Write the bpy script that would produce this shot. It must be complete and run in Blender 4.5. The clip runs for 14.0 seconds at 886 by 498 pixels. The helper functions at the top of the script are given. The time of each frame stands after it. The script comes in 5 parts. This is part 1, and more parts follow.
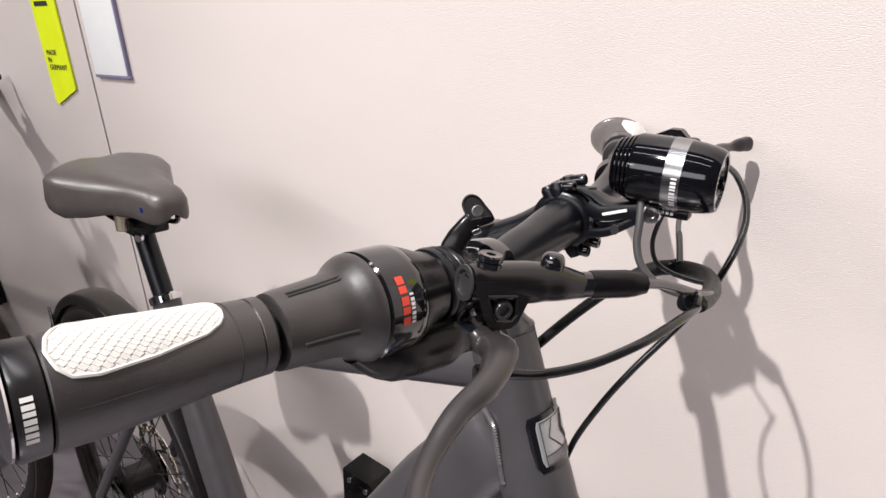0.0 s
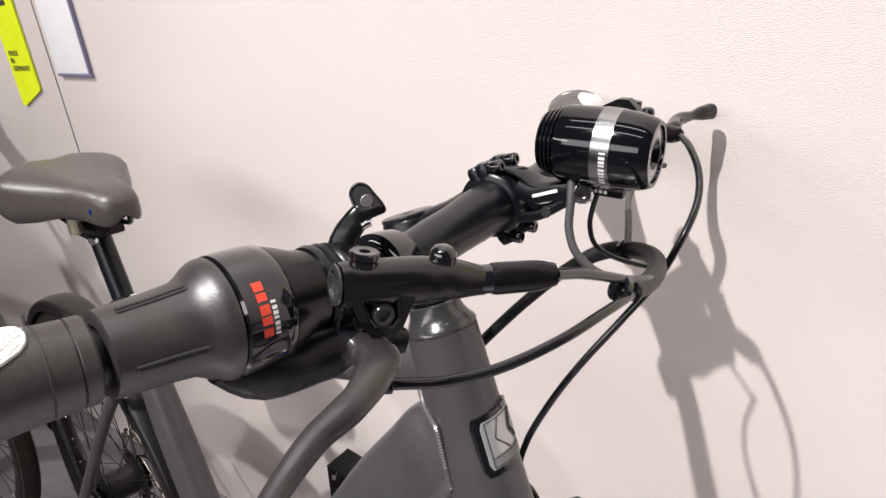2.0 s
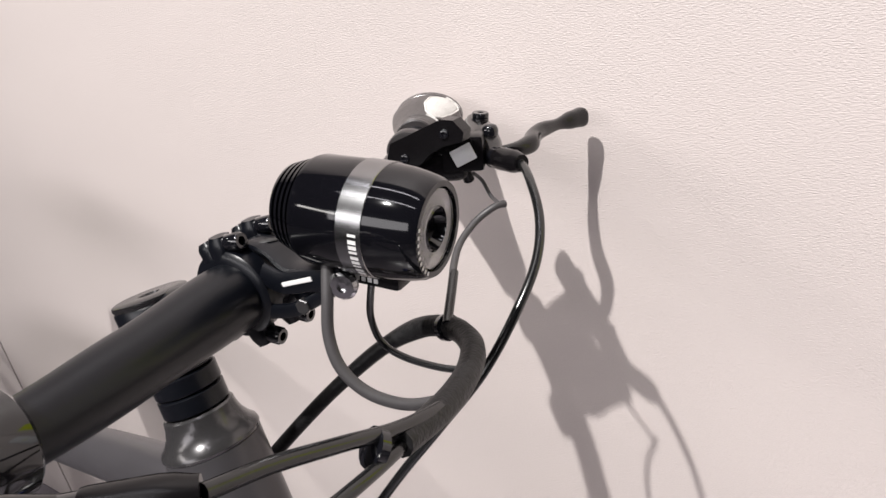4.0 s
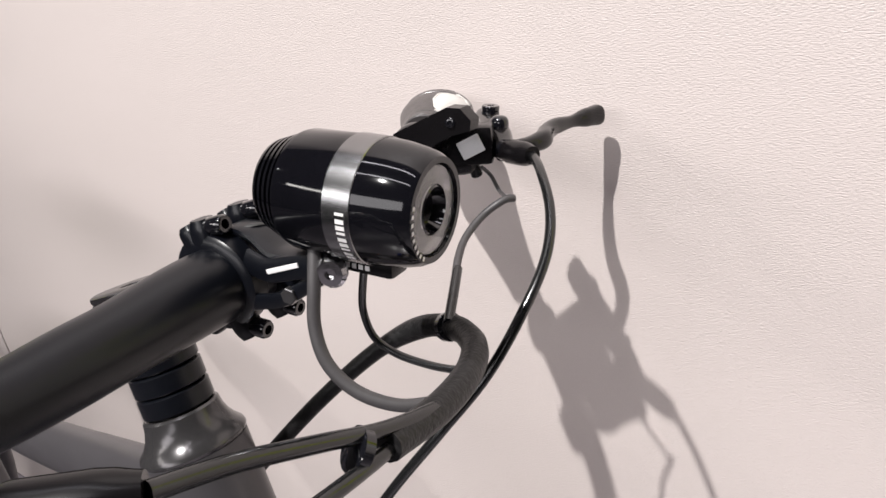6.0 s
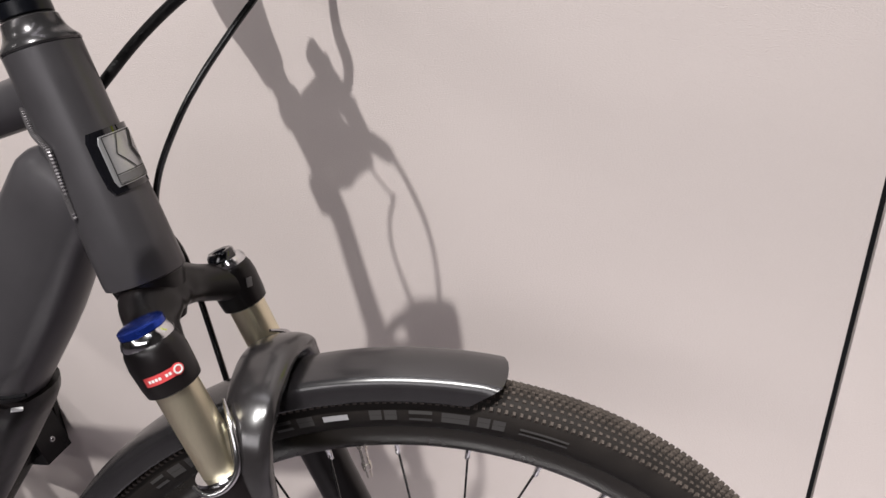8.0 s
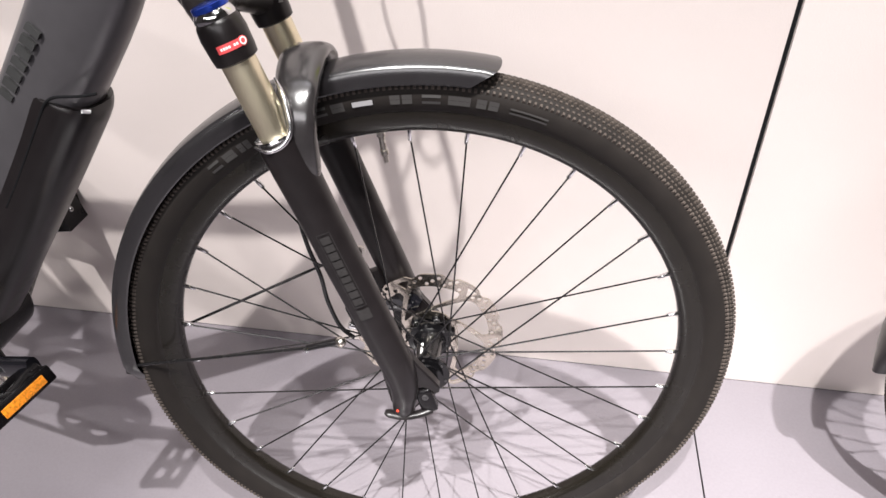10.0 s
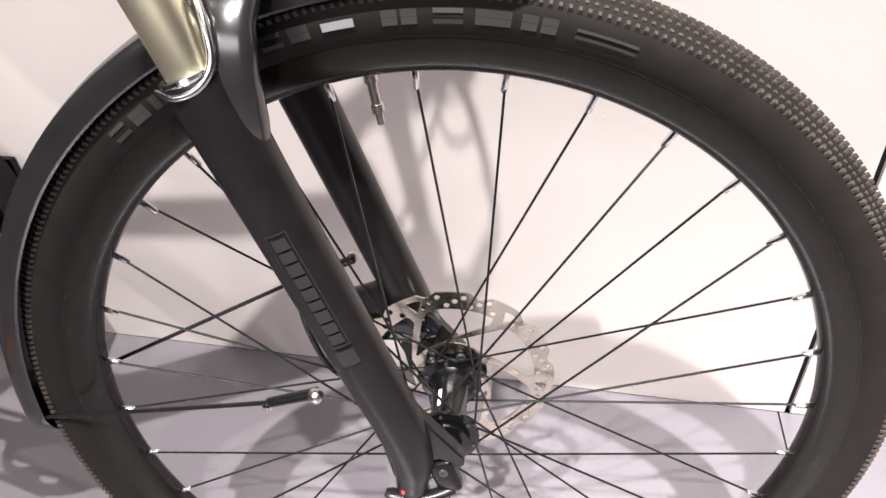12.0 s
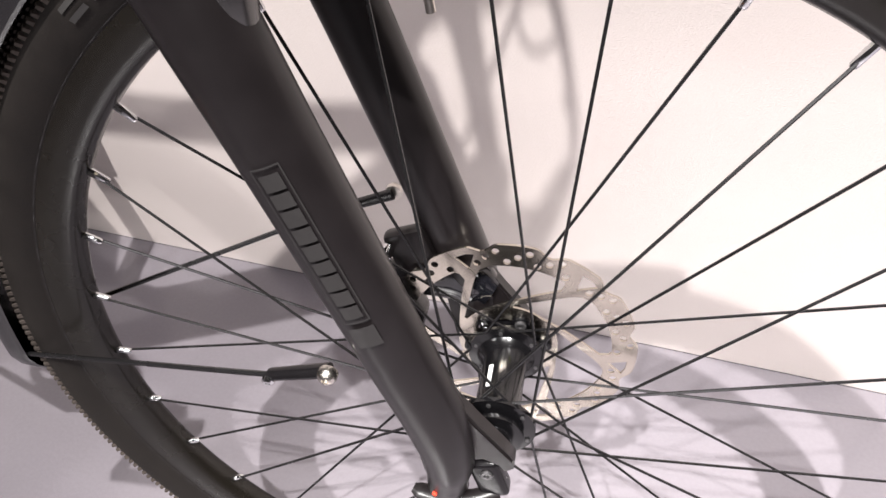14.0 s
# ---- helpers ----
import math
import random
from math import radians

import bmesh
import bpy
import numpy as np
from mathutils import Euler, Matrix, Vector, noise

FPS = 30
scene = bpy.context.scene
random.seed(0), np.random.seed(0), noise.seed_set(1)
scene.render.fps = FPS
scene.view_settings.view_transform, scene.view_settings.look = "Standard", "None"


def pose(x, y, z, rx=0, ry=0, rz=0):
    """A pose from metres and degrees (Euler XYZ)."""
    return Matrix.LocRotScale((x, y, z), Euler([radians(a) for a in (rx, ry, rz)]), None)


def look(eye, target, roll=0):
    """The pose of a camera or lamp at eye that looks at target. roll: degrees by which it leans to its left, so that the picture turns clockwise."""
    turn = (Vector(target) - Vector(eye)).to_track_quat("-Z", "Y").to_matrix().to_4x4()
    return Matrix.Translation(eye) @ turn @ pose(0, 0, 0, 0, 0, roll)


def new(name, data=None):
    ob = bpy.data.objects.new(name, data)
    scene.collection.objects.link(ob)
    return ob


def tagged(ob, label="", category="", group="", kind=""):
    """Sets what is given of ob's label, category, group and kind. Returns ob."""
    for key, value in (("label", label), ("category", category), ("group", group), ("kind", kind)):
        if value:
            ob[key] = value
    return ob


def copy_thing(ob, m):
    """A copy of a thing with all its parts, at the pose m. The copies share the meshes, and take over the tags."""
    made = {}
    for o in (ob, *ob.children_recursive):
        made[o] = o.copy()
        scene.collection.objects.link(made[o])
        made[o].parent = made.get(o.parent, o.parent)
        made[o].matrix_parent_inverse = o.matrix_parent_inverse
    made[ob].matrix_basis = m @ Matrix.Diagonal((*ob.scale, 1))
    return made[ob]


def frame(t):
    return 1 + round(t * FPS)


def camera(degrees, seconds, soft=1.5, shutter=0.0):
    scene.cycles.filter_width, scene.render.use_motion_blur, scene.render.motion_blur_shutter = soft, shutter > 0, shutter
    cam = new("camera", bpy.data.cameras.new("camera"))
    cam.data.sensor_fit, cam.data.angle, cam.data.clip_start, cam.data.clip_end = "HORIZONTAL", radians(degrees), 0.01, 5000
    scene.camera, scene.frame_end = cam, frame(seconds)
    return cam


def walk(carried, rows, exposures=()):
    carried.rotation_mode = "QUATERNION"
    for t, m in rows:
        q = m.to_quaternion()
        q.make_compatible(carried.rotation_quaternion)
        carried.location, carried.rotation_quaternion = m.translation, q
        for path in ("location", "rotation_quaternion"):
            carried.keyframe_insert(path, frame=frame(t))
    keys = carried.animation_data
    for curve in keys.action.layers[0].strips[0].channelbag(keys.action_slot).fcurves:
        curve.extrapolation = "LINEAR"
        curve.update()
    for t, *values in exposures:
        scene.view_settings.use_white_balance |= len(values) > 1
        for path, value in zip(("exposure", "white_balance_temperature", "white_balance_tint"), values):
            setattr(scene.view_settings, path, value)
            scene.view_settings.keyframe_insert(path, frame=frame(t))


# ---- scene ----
cam = camera(64.7, 14.0)
PATH = [
    (0, (0.497, 0.269, 1.194), (-0.682, 1.706, 0.456), -3.8),
    (0.5, (0.508, 0.268, 1.192), (-0.709, 1.683, 0.473), -3.7),
    (1, (0.523, 0.282, 1.19), (-0.706, 1.689, 0.476), -4.6),
    (1.5, (0.523, 0.297, 1.184), (-0.695, 1.702, 0.448), -5.4),
    (2, (0.515, 0.331, 1.179), (-0.671, 1.741, 0.401), -6.8),
    (2.5, (0.508, 0.347, 1.17), (-0.586, 1.778, 0.302), -6.6),
    (3, (0.503, 0.346, 1.177), (-0.532, 1.81, 0.29), -6.2),
    (3.5, (0.507, 0.376, 1.178), (-0.462, 1.888, 0.298), -6.8),
    (4, (0.512, 0.496, 1.171), (-0.541, 1.959, 0.303), -8.0),
    (4.1, (0.511, 0.513, 1.167), (-0.568, 1.963, 0.311), -8.5),
    (4.2, (0.504, 0.53, 1.159), (-0.594, 1.975, 0.32), -8.5),
    (6.3, (0.506, 0.502, 1.145), (-0.579, 1.972, 0.332), -7.0),
    (6.5, (0.514, 0.462, 1.14), (-0.429, 2.036, 0.344), -7.0),
    (7, (0.537, 0.328, 1.124), (0.11, 2.12, 0.344), -1.6),
    (7.5, (0.552, 0.265, 1.061), (0.32, 2.082, 0.258), 0.4),
    (8, (0.596, 0.248, 1.007), (0.18, 2.006, 0.149), -2.2),
    (8.5, (0.605, 0.201, 0.972), (0.236, 1.91, 0.002), -0.7),
    (9, (0.577, 0.098, 0.951), (0.378, 1.741, -0.173), 0.4),
    (9.2, (0.597, 0.064, 0.953), (0.373, 1.658, -0.234), 0.6),
    (11.3, (0.55, 0.058, 0.917), (0.269, 1.633, -0.284), -1.3),
    (11.5, (0.546, 0.098, 0.893), (0.274, 1.687, -0.291), -1.5),
    (12, (0.559, 0.256, 0.808), (0.206, 1.823, -0.385), -2.7),
    (12.5, (0.584, 0.358, 0.73), (-0.024, 1.769, -0.55), -8.2),
    (13, (0.582, 0.381, 0.718), (-0.074, 1.703, -0.632), -9.3),
    (13.5, (0.573, 0.388, 0.717), (-0.036, 1.675, -0.688), -7.5),
    (14, (0.536, 0.367, 0.743), (0.035, 1.733, -0.63), -3.5),
]
EXPOSURES = [(0, 0.18), (2.5, 0.26), (4, 0.06), (6.5, 0.08), (7, -0.16), (7.5, -0.38), (9, 0.17), (11.5, 0.46), (14, 0.50)]
walk(cam, [(t, look(eye, target, roll)) for t, eye, target, roll in PATH], EXPOSURES)

# ---- light ----
WALL_Y = 1.0
world = bpy.data.worlds.new("world")
scene.world = world
world.use_nodes = True
world.node_tree.nodes["Background"].inputs[0].default_value = (1.0, 0.96, 0.93, 1)
world.node_tree.nodes["Background"].inputs[1].default_value = 0.012


def spot(name, eye, target, watts, angle, radius, colour=(1, 0.975, 0.95), blend=0.5):
    data = bpy.data.lights.new(name, "SPOT")
    data.energy, data.spot_size, data.spot_blend, data.shadow_soft_size, data.color = watts, radians(angle), blend, radius, colour
    ob = new(name, data)
    ob.matrix_world = look(eye, target)
    return ob


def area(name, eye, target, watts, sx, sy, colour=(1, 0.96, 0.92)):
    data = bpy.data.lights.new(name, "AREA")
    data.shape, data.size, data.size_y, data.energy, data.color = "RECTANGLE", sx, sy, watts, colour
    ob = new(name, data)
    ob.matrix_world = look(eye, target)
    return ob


spot("key_spot", (-0.50, -3.90, 9.00), (1.00, 1.0, 1.15), 5500, 29, 0.085, blend=1.0)
spot("side_spot", (1.10, -0.95, 4.10), (0.84, 0.34, 0.0), 1650, 25, 0.035, blend=1.0)
# fill spot added to lift the left wall, no lamp is known there
spot("left_fill_spot", (-2.6, -0.8, 3.2), (-1.10, 1.0, 0.85), 240, 46, 0.05, blend=1.0)
# broad fill added in place of the hall's many unseen lights
area("hall_fill", (0.2, -4.3, 3.1), (0.2, 0.9, 0.8), 110, 5.0, 1.5, (1.0, 0.965, 0.985))
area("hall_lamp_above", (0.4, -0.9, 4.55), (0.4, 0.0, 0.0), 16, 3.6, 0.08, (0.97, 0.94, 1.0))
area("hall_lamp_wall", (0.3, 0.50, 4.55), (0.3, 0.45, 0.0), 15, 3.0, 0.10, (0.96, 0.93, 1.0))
# weak fill from behind left, added without a known source
area("rear_fill", (-2.6, -3.4, 3.2), (-0.8, 0.9, 0.8), 22, 2.0, 0.25)


# ---- materials ----
def material(name, colour, rough=0.5, metal=0.0, scale=60.0, vary=0.12, bump=0.0, coat=0.0, fine=600.0, spec=0.5, stain=0.0, rvary=0.1, stretch=(1, 1, 1)):
    m = bpy.data.materials.new(name)
    m.use_nodes = True
    n, l = m.node_tree.nodes, m.node_tree.links
    b = n["Principled BSDF"]
    b.inputs["Metallic"].default_value = metal
    b.inputs["Specular IOR Level"].default_value = spec
    b.inputs["Coat Weight"].default_value = coat
    b.inputs["Coat Roughness"].default_value = 0.08
    tc = n.new("ShaderNodeTexCoord")
    mp = n.new("ShaderNodeMapping")
    mp.inputs["Scale"].default_value = stretch
    l.new(tc.outputs["Object"], mp.inputs[0])
    big, small = n.new("ShaderNodeTexNoise"), n.new("ShaderNodeTexNoise")
    big.inputs["Scale"].default_value, big.inputs["Detail"].default_value = scale, 4
    small.inputs["Scale"].default_value, small.inputs["Detail"].default_value = fine, 3
    for t in (big, small):
        l.new(mp.outputs[0], t.inputs["Vector"])
    mix = n.new("ShaderNodeMixRGB")
    mix.blend_type = "MULTIPLY"
    mix.inputs["Fac"].default_value = 1.0
    mix.inputs[1].default_value = (*colour, 1)
    ramp = n.new("ShaderNodeMapRange")
    ramp.inputs[1].default_value, ramp.inputs[2].default_value = 0.3, 0.7
    ramp.inputs[3].default_value, ramp.inputs[4].default_value = 1 - vary, 1 + vary
    l.new(big.outputs[0], ramp.inputs[0])
    r2 = n.new("ShaderNodeMapRange")
    r2.inputs[1].default_value, r2.inputs[2].default_value = 0.3, 0.7
    r2.inputs[3].default_value, r2.inputs[4].default_value = 1 - vary * 0.6, 1 + vary * 0.6
    l.new(small.outputs[0], r2.inputs[0])
    mul = n.new("ShaderNodeMath")
    mul.operation = "MULTIPLY"
    l.new(ramp.outputs[0], mul.inputs[0])
    l.new(r2.outputs[0], mul.inputs[1])
    l.new(mul.outputs[0], mix.inputs[2])
    l.new(mix.outputs[0], b.inputs["Base Color"])
    rr = n.new("ShaderNodeMapRange")
    rr.inputs[1].default_value, rr.inputs[2].default_value = 0.3, 0.7
    rr.inputs[3].default_value, rr.inputs[4].default_value = max(0.02, rough - rvary * rough), min(1, rough + rvary * rough)
    l.new(big.outputs[0], rr.inputs[0])
    l.new(rr.outputs[0], b.inputs["Roughness"])
    if bump:
        bp = n.new("ShaderNodeBump")
        bp.inputs["Strength"].default_value, bp.inputs["Distance"].default_value = 1.0, bump
        l.new(small.outputs[0], bp.inputs["Height"])
        l.new(bp.outputs[0], b.inputs["Normal"])
    return m


M_WALL = material("wall_laminate", (0.696, 0.622, 0.597), 0.5, 0, 2.2, 0.028, 0.0006, fine=560, stretch=(0.62, 1, 1.9))
M_GAP = material("dark_gap", (0.008, 0.008, 0.009), 0.9, spec=0.1)
M_FLOOR = material("floor_vinyl", (0.202, 0.184, 0.204), 0.22, 0, 3.0, 0.05, 0.0002, fine=220)
M_HALL = material("hall_wall", (0.11, 0.105, 0.10), 0.8, 0, 1.0, 0.1)
M_CEIL = material("hall_ceiling", (0.12, 0.12, 0.12), 0.9, 0, 1.0, 0.1)
M_FRAME = material("anthracite_paint", (0.070, 0.066, 0.071), 0.33, 0.25, 40, 0.06, 0.00001, fine=2500, spec=0.45)
M_DARK = material("black_satin_paint", (0.0090, 0.0073, 0.0077), 0.32, 0.0, 60, 0.1, 0.000008, fine=1800, spec=0.34)
M_CAST = material("black_cast_metal", (0.006, 0.0053, 0.0056), 0.17, 0.0, 60, 0.1, 0.000004, fine=1500, spec=0.5)
M_PLASTIC = material("black_plastic", (0.005, 0.0044, 0.0050), 0.25, 0, 90, 0.12, 0.00001, fine=2200, spec=0.26)
M_BAR = material("black_anodised", (0.0036, 0.0042, 0.0066), 0.31, 0.0, 120, 0.08, 0.00003, fine=1500, spec=0.34, rvary=0.04)
M_SATIN = material("satin_black_metal", (0.014, 0.0128, 0.0138), 0.24, 0.0, 50, 0.08, 0.000004, fine=1500, spec=0.8)
M_GUARD = material("mudguard_plastic", (0.015, 0.0138, 0.0150), 0.24, 0, 40, 0.08, 0.000006, fine=1500, spec=0.85)
M_GLOSS = material("gloss_black", (0.006, 0.006, 0.008), 0.07, 0.0, 40, 0.1, coat=0.6)
M_RUBBER = material("grip_rubber", (0.032, 0.0275, 0.0280), 0.33, 0, 100, 0.10, 0.00011, fine=1900, spec=0.80)
M_LEVER = material("lever_grey", (0.031, 0.0275, 0.0283), 0.32, 0.1, 90, 0.06, 0.00005, fine=1100, spec=0.55)
M_INLAY = material("white_rubber", (0.62, 0.60, 0.575), 0.6, 0, 80, 0.05, 0.0001, fine=900)
M_TYRE = material("tyre_rubber", (0.0120, 0.0097, 0.0086), 0.7, 0, 50, 0.18, 0.0001, fine=900, spec=0.2)
M_TREAD = material("tread_rubber", (0.0540, 0.0435, 0.0375), 0.75, 0, 50, 0.25, 0.0001, fine=900, spec=0.25)
M_RIM = material("rim_black", (0.0080, 0.0066, 0.0050), 0.26, 0.1, 30, 0.1, spec=0.4)
M_STEEL = material("brushed_steel", (0.62, 0.58, 0.53), 0.28, 1.0, 60, 0.1, 0.00002, fine=1800)
M_SPARK = material("reflector_silver", (0.46, 0.44, 0.45), 0.14, 1.0, 60, 0.05)
M_ARCH = material("polished_cast_metal", (0.018, 0.0162, 0.0168), 0.22, 0.0, 60, 0.08, 0.000004, fine=1500, spec=1.0)
M_LIP = material("silver_edge", (0.55, 0.54, 0.55), 0.22, 1.0, 60, 0.05)
M_ROTOR = material("rotor_steel", (0.60, 0.545, 0.47), 0.22, 1.0, 60, 0.08, 0.00002, fine=1800)
M_HUB = material("hub_black", (0.0035, 0.0033, 0.0038), 0.17, 0.0, 60, 0.08, 0.000003, fine=1500, spec=0.5)
M_CHROME = material("chrome", (0.72, 0.72, 0.73), 0.12, 1.0, 60, 0.05)
M_GOLD = material("gold_anodised", (0.86, 0.78, 0.58), 0.38, 1.0, 30, 0.04, stretch=(1, 1, 0.15))
M_SPOKE = material("spoke_black", (0.010, 0.0095, 0.010), 0.26, 0.2, 60, 0.1)
M_SADDLE = material("saddle_cover", (0.070, 0.060, 0.058), 0.36, 0, 50, 0.08, 0.00012, fine=1200)
M_CABLE = material("cable_housing", (0.008, 0.008, 0.0085), 0.20, 0, 80, 0.1, spec=0.7)
M_CABLE_GREY = material("grey_cable", (0.062, 0.058, 0.060), 0.45, 0, 80, 0.08)
M_WRAP = material("spiral_wrap", (0.009, 0.0085, 0.009), 0.45, 0, 200, 0.3, 0.0006, fine=420, spec=0.35)
M_RED = material("red_print_and_glint", (0.75, 0.06, 0.03), 0.45, 0, 60, 0.05)
M_LABEL = material("red_label", (0.62, 0.07, 0.075), 0.4, 0, 60, 0.05)
M_WHITE = material("white_print", (0.78, 0.77, 0.76), 0.45, 0, 60, 0.04)
M_STONE = material("dark_grey_metal", (0.075, 0.072, 0.074), 0.20, 0.6, 60, 0.06)
M_OUTLINE = material("grey_outline", (0.0155, 0.0140, 0.0138), 0.5, 0, 60, 0.05)
M_GREY = material("grey_print", (0.16, 0.155, 0.155), 0.5, 0, 60, 0.05)
M_DIM = material("dim_print", (0.030, 0.028, 0.027), 0.55, 0, 60, 0.05)
M_YELLOW = material("neon_yellow_card", (0.80, 0.92, 0.012), 0.5, 0, 30, 0.03)
M_CARD = material("white_card", (0.86, 0.86, 0.87), 0.35, 0, 30, 0.02)
M_ACRYL = material("violet_acrylic_edge", (0.22, 0.20, 0.32), 0.2, 0, 30, 0.05)
M_INK = material("black_ink", (0.03, 0.03, 0.03), 0.6, 0, 60, 0.05)
M_BLUE = material("blue_anodised", (0.02, 0.06, 0.42), 0.25, 0.7, 60, 0.05)
M_SILVER = material("silver_band", (0.30, 0.30, 0.305), 0.24, 1.0, 60, 0.06, 0.00001, fine=2500)
M_BADGE = material("badge_silver", (0.50, 0.50, 0.51), 0.35, 0.6, 60, 0.05)
M_ORANGE = material("orange_reflector", (0.85, 0.28, 0.02), 0.3, 0, 300, 0.35, 0.0004, fine=500)
M_WELD = material("weld_bead", (0.17, 0.16, 0.165), 0.30, 0.5, 60, 0.06)
M_LAMP = material("lamp_black", (0.004, 0.004, 0.0055), 0.07, 0.0, 40, 0.1, spec=0.42)
M_LENS = bpy.data.materials.new("lamp_lens")
M_LENS.use_nodes = True
_b = M_LENS.node_tree.nodes["Principled BSDF"]
_b.inputs["Transmission Weight"].default_value, _b.inputs["Roughness"].default_value, _b.inputs["IOR"].default_value = 0.9, 0.03, 1.49


# ---- mesh building ----
class Geo:
    """Vertices and faces that make up one mesh."""

    def __init__(self):
        self.v, self.f = [], []

    def add(self, verts, faces):
        k = len(self.v)
        self.v += [Vector(p) for p in verts]
        self.f += [[i + k for i in f] for f in faces]
        return self

    def moved(self, m):
        self.v = [m @ p for p in self.v]
        return self

    def rings(self, rings, closed=False, caps=True):
        n = len(rings[0])
        verts = [p for r in rings for p in r]
        faces = []
        m = len(rings)
        for a in range(m if closed else m - 1):
            b = (a + 1) % m
            for i in range(n):
                j = (i + 1) % n
                faces.append([a * n + i, a * n + j, b * n + j, b * n + i])
        if caps and not closed:
            faces += [list(range(n))[::-1], [(m - 1) * n + i for i in range(n)]]
        return self.add(verts, faces)

    def sweep(self, pts, radii, n=14, up=(0, 0, 1), smooth=6, caps=True, closed=False, power=2.0):
        """A tube along a smooth line; radii: a number, or one or (side, up) pairs for each point."""
        pts = [Vector(p) for p in pts]
        if not hasattr(radii, "__len__"):
            radii = [radii] * len(pts)
        radii = [r if hasattr(r, "__len__") else (r, r) for r in radii]
        if smooth > 1 and len(pts) > 2:
            pts, radii = spline(pts, radii, smooth, closed)
        rings, m = [], len(pts)
        ref = Vector(up)
        for k, p in enumerate(pts):
            if closed:
                t = (pts[(k + 1) % m] - pts[k - 1]).normalized()
            else:
                t = (pts[min(k + 1, m - 1)] - pts[max(k - 1, 0)]).normalized()
            side = t.cross(ref)
            if side.length < 1e-4:
                side = t.cross(Vector((0.3, 1, 0.2)))
            side.normalize()
            u = side.cross(t).normalized()
            ref = u
            ring = []
            for i in range(n):
                a = 2 * math.pi * i / n
                ca, sa = math.cos(a), math.sin(a)
                if power != 2.0:
                    ca = math.copysign(abs(ca) ** (2 / power), ca)
                    sa = math.copysign(abs(sa) ** (2 / power), sa)
                ring.append(p + side * ca * radii[k][0] + u * sa * radii[k][1])
            rings.append(ring)
        return self.rings(rings, closed, caps)

    def lathe(self, origin, axis, profile, n=32, caps=True, closed=False):
        """A body of revolution: profile of (along the axis, radius)."""
        o, w = Vector(origin), Vector(axis).normalized()
        u = w.orthogonal().normalized()
        v = w.cross(u)
        rings = [[o + w * s + (u * math.cos(2 * math.pi * i / n) + v * math.sin(2 * math.pi * i / n)) * r for i in range(n)] for s, r in profile]
        return self.rings(rings, closed, caps)

    def cyl(self, a, b, r, n=16, bevel=0.0, r2=None):
        a, b = Vector(a), Vector(b)
        h, r2 = (b - a).length, r if r2 is None else r2
        e = bevel or min(r, h) * 0.12
        return self.lathe(a, b - a, [(0, r - e), (e, r), (h - e, r2), (h, r2 - e)], n)

    def box(self, centre, size, turn=None, bevel=0.001, seg=2):
        bm = bmesh.new()
        bmesh.ops.create_cube(bm, size=1.0)
        for p in bm.verts:
            p.co = Vector((p.co.x * size[0], p.co.y * size[1], p.co.z * size[2]))
        if bevel:
            bmesh.ops.bevel(bm, geom=bm.edges[:], offset=min(bevel, min(size) * 0.45), segments=seg, profile=0.6, affect="EDGES")
        m = Matrix.Translation(centre) @ (turn.to_4x4() if turn else Matrix())
        bm.verts.index_update()
        self.add([m @ p.co for p in bm.verts], [[q.index for q in f.verts] for f in bm.faces])
        bm.free()
        return self

    def plate(self, loops, thick, m):
        """A flat plate with holes: the first loop is its outline, in the plane of m; thick along m's z."""
        cu = bpy.data.curves.new("plate", "CURVE")
        cu.dimensions, cu.fill_mode, cu.extrude = "2D", "BOTH", thick / 2
        for loop in loops:
            sp = cu.splines.new("POLY")
            sp.points.add(len(loop) - 1)
            sp.use_cyclic_u = True
            for q, (x, y) in zip(sp.points, loop):
                q.co = (x, y, 0, 1)
        return self.from_curve(cu, m)

    def letters(self, text, size, thick, m):
        cu = bpy.data.curves.new("letters", "FONT")
        cu.body, cu.size, cu.extrude, cu.align_x = text, size, thick / 2, "LEFT"
        cu.space_character = 1.08
        return self.from_curve(cu, m)

    def from_curve(self, cu, m):
        ob = bpy.data.objects.new("tmp", cu)
        scene.collection.objects.link(ob)
        me = bpy.data.meshes.new_from_object(ob.evaluated_get(bpy.context.evaluated_depsgraph_get()))
        self.add([m @ p.co for p in me.vertices], [list(f.vertices) for f in me.polygons])
        bpy.data.objects.remove(ob)
        bpy.data.meshes.remove(me)
        bpy.data.curves.remove(cu)
        return self


def spline(pts, radii, k, closed=False):
    out, rad, m = [], [], len(pts)
    last = m if closed else m - 1
    for i in range(last):
        p0, p1, p2, p3 = (pts[j % m] if closed else pts[max(0, min(m - 1, j))] for j in (i - 1, i, i + 1, i + 2))
        for s in range(k):
            t = s / k
            out.append(0.5 * ((2 * p1) + (p2 - p0) * t + (2 * p0 - 5 * p1 + 4 * p2 - p3) * t * t + (3 * p1 - p0 - 3 * p2 + p3) * t**3))
            q = t * t * (3 - 2 * t)
            rad.append(tuple(x + (y - x) * q for x, y in zip(radii[i], radii[(i + 1) % m])))
    if not closed:
        out.append(pts[-1])
        rad.append(radii[-1])
    return out, rad


def mesh_of(name, geo, mat, angle=38):
    me = bpy.data.meshes.new(name)
    me.from_pydata([tuple(p) for p in geo.v], [], geo.f)
    bm = bmesh.new()
    bm.from_mesh(me)
    bmesh.ops.recalc_face_normals(bm, faces=bm.faces)
    bm.to_mesh(me)
    bm.free()
    me.polygons.foreach_set("use_smooth", [True] * len(me.polygons))
    me.set_sharp_from_angle(angle=radians(angle))
    me.materials.append(mat)
    return me


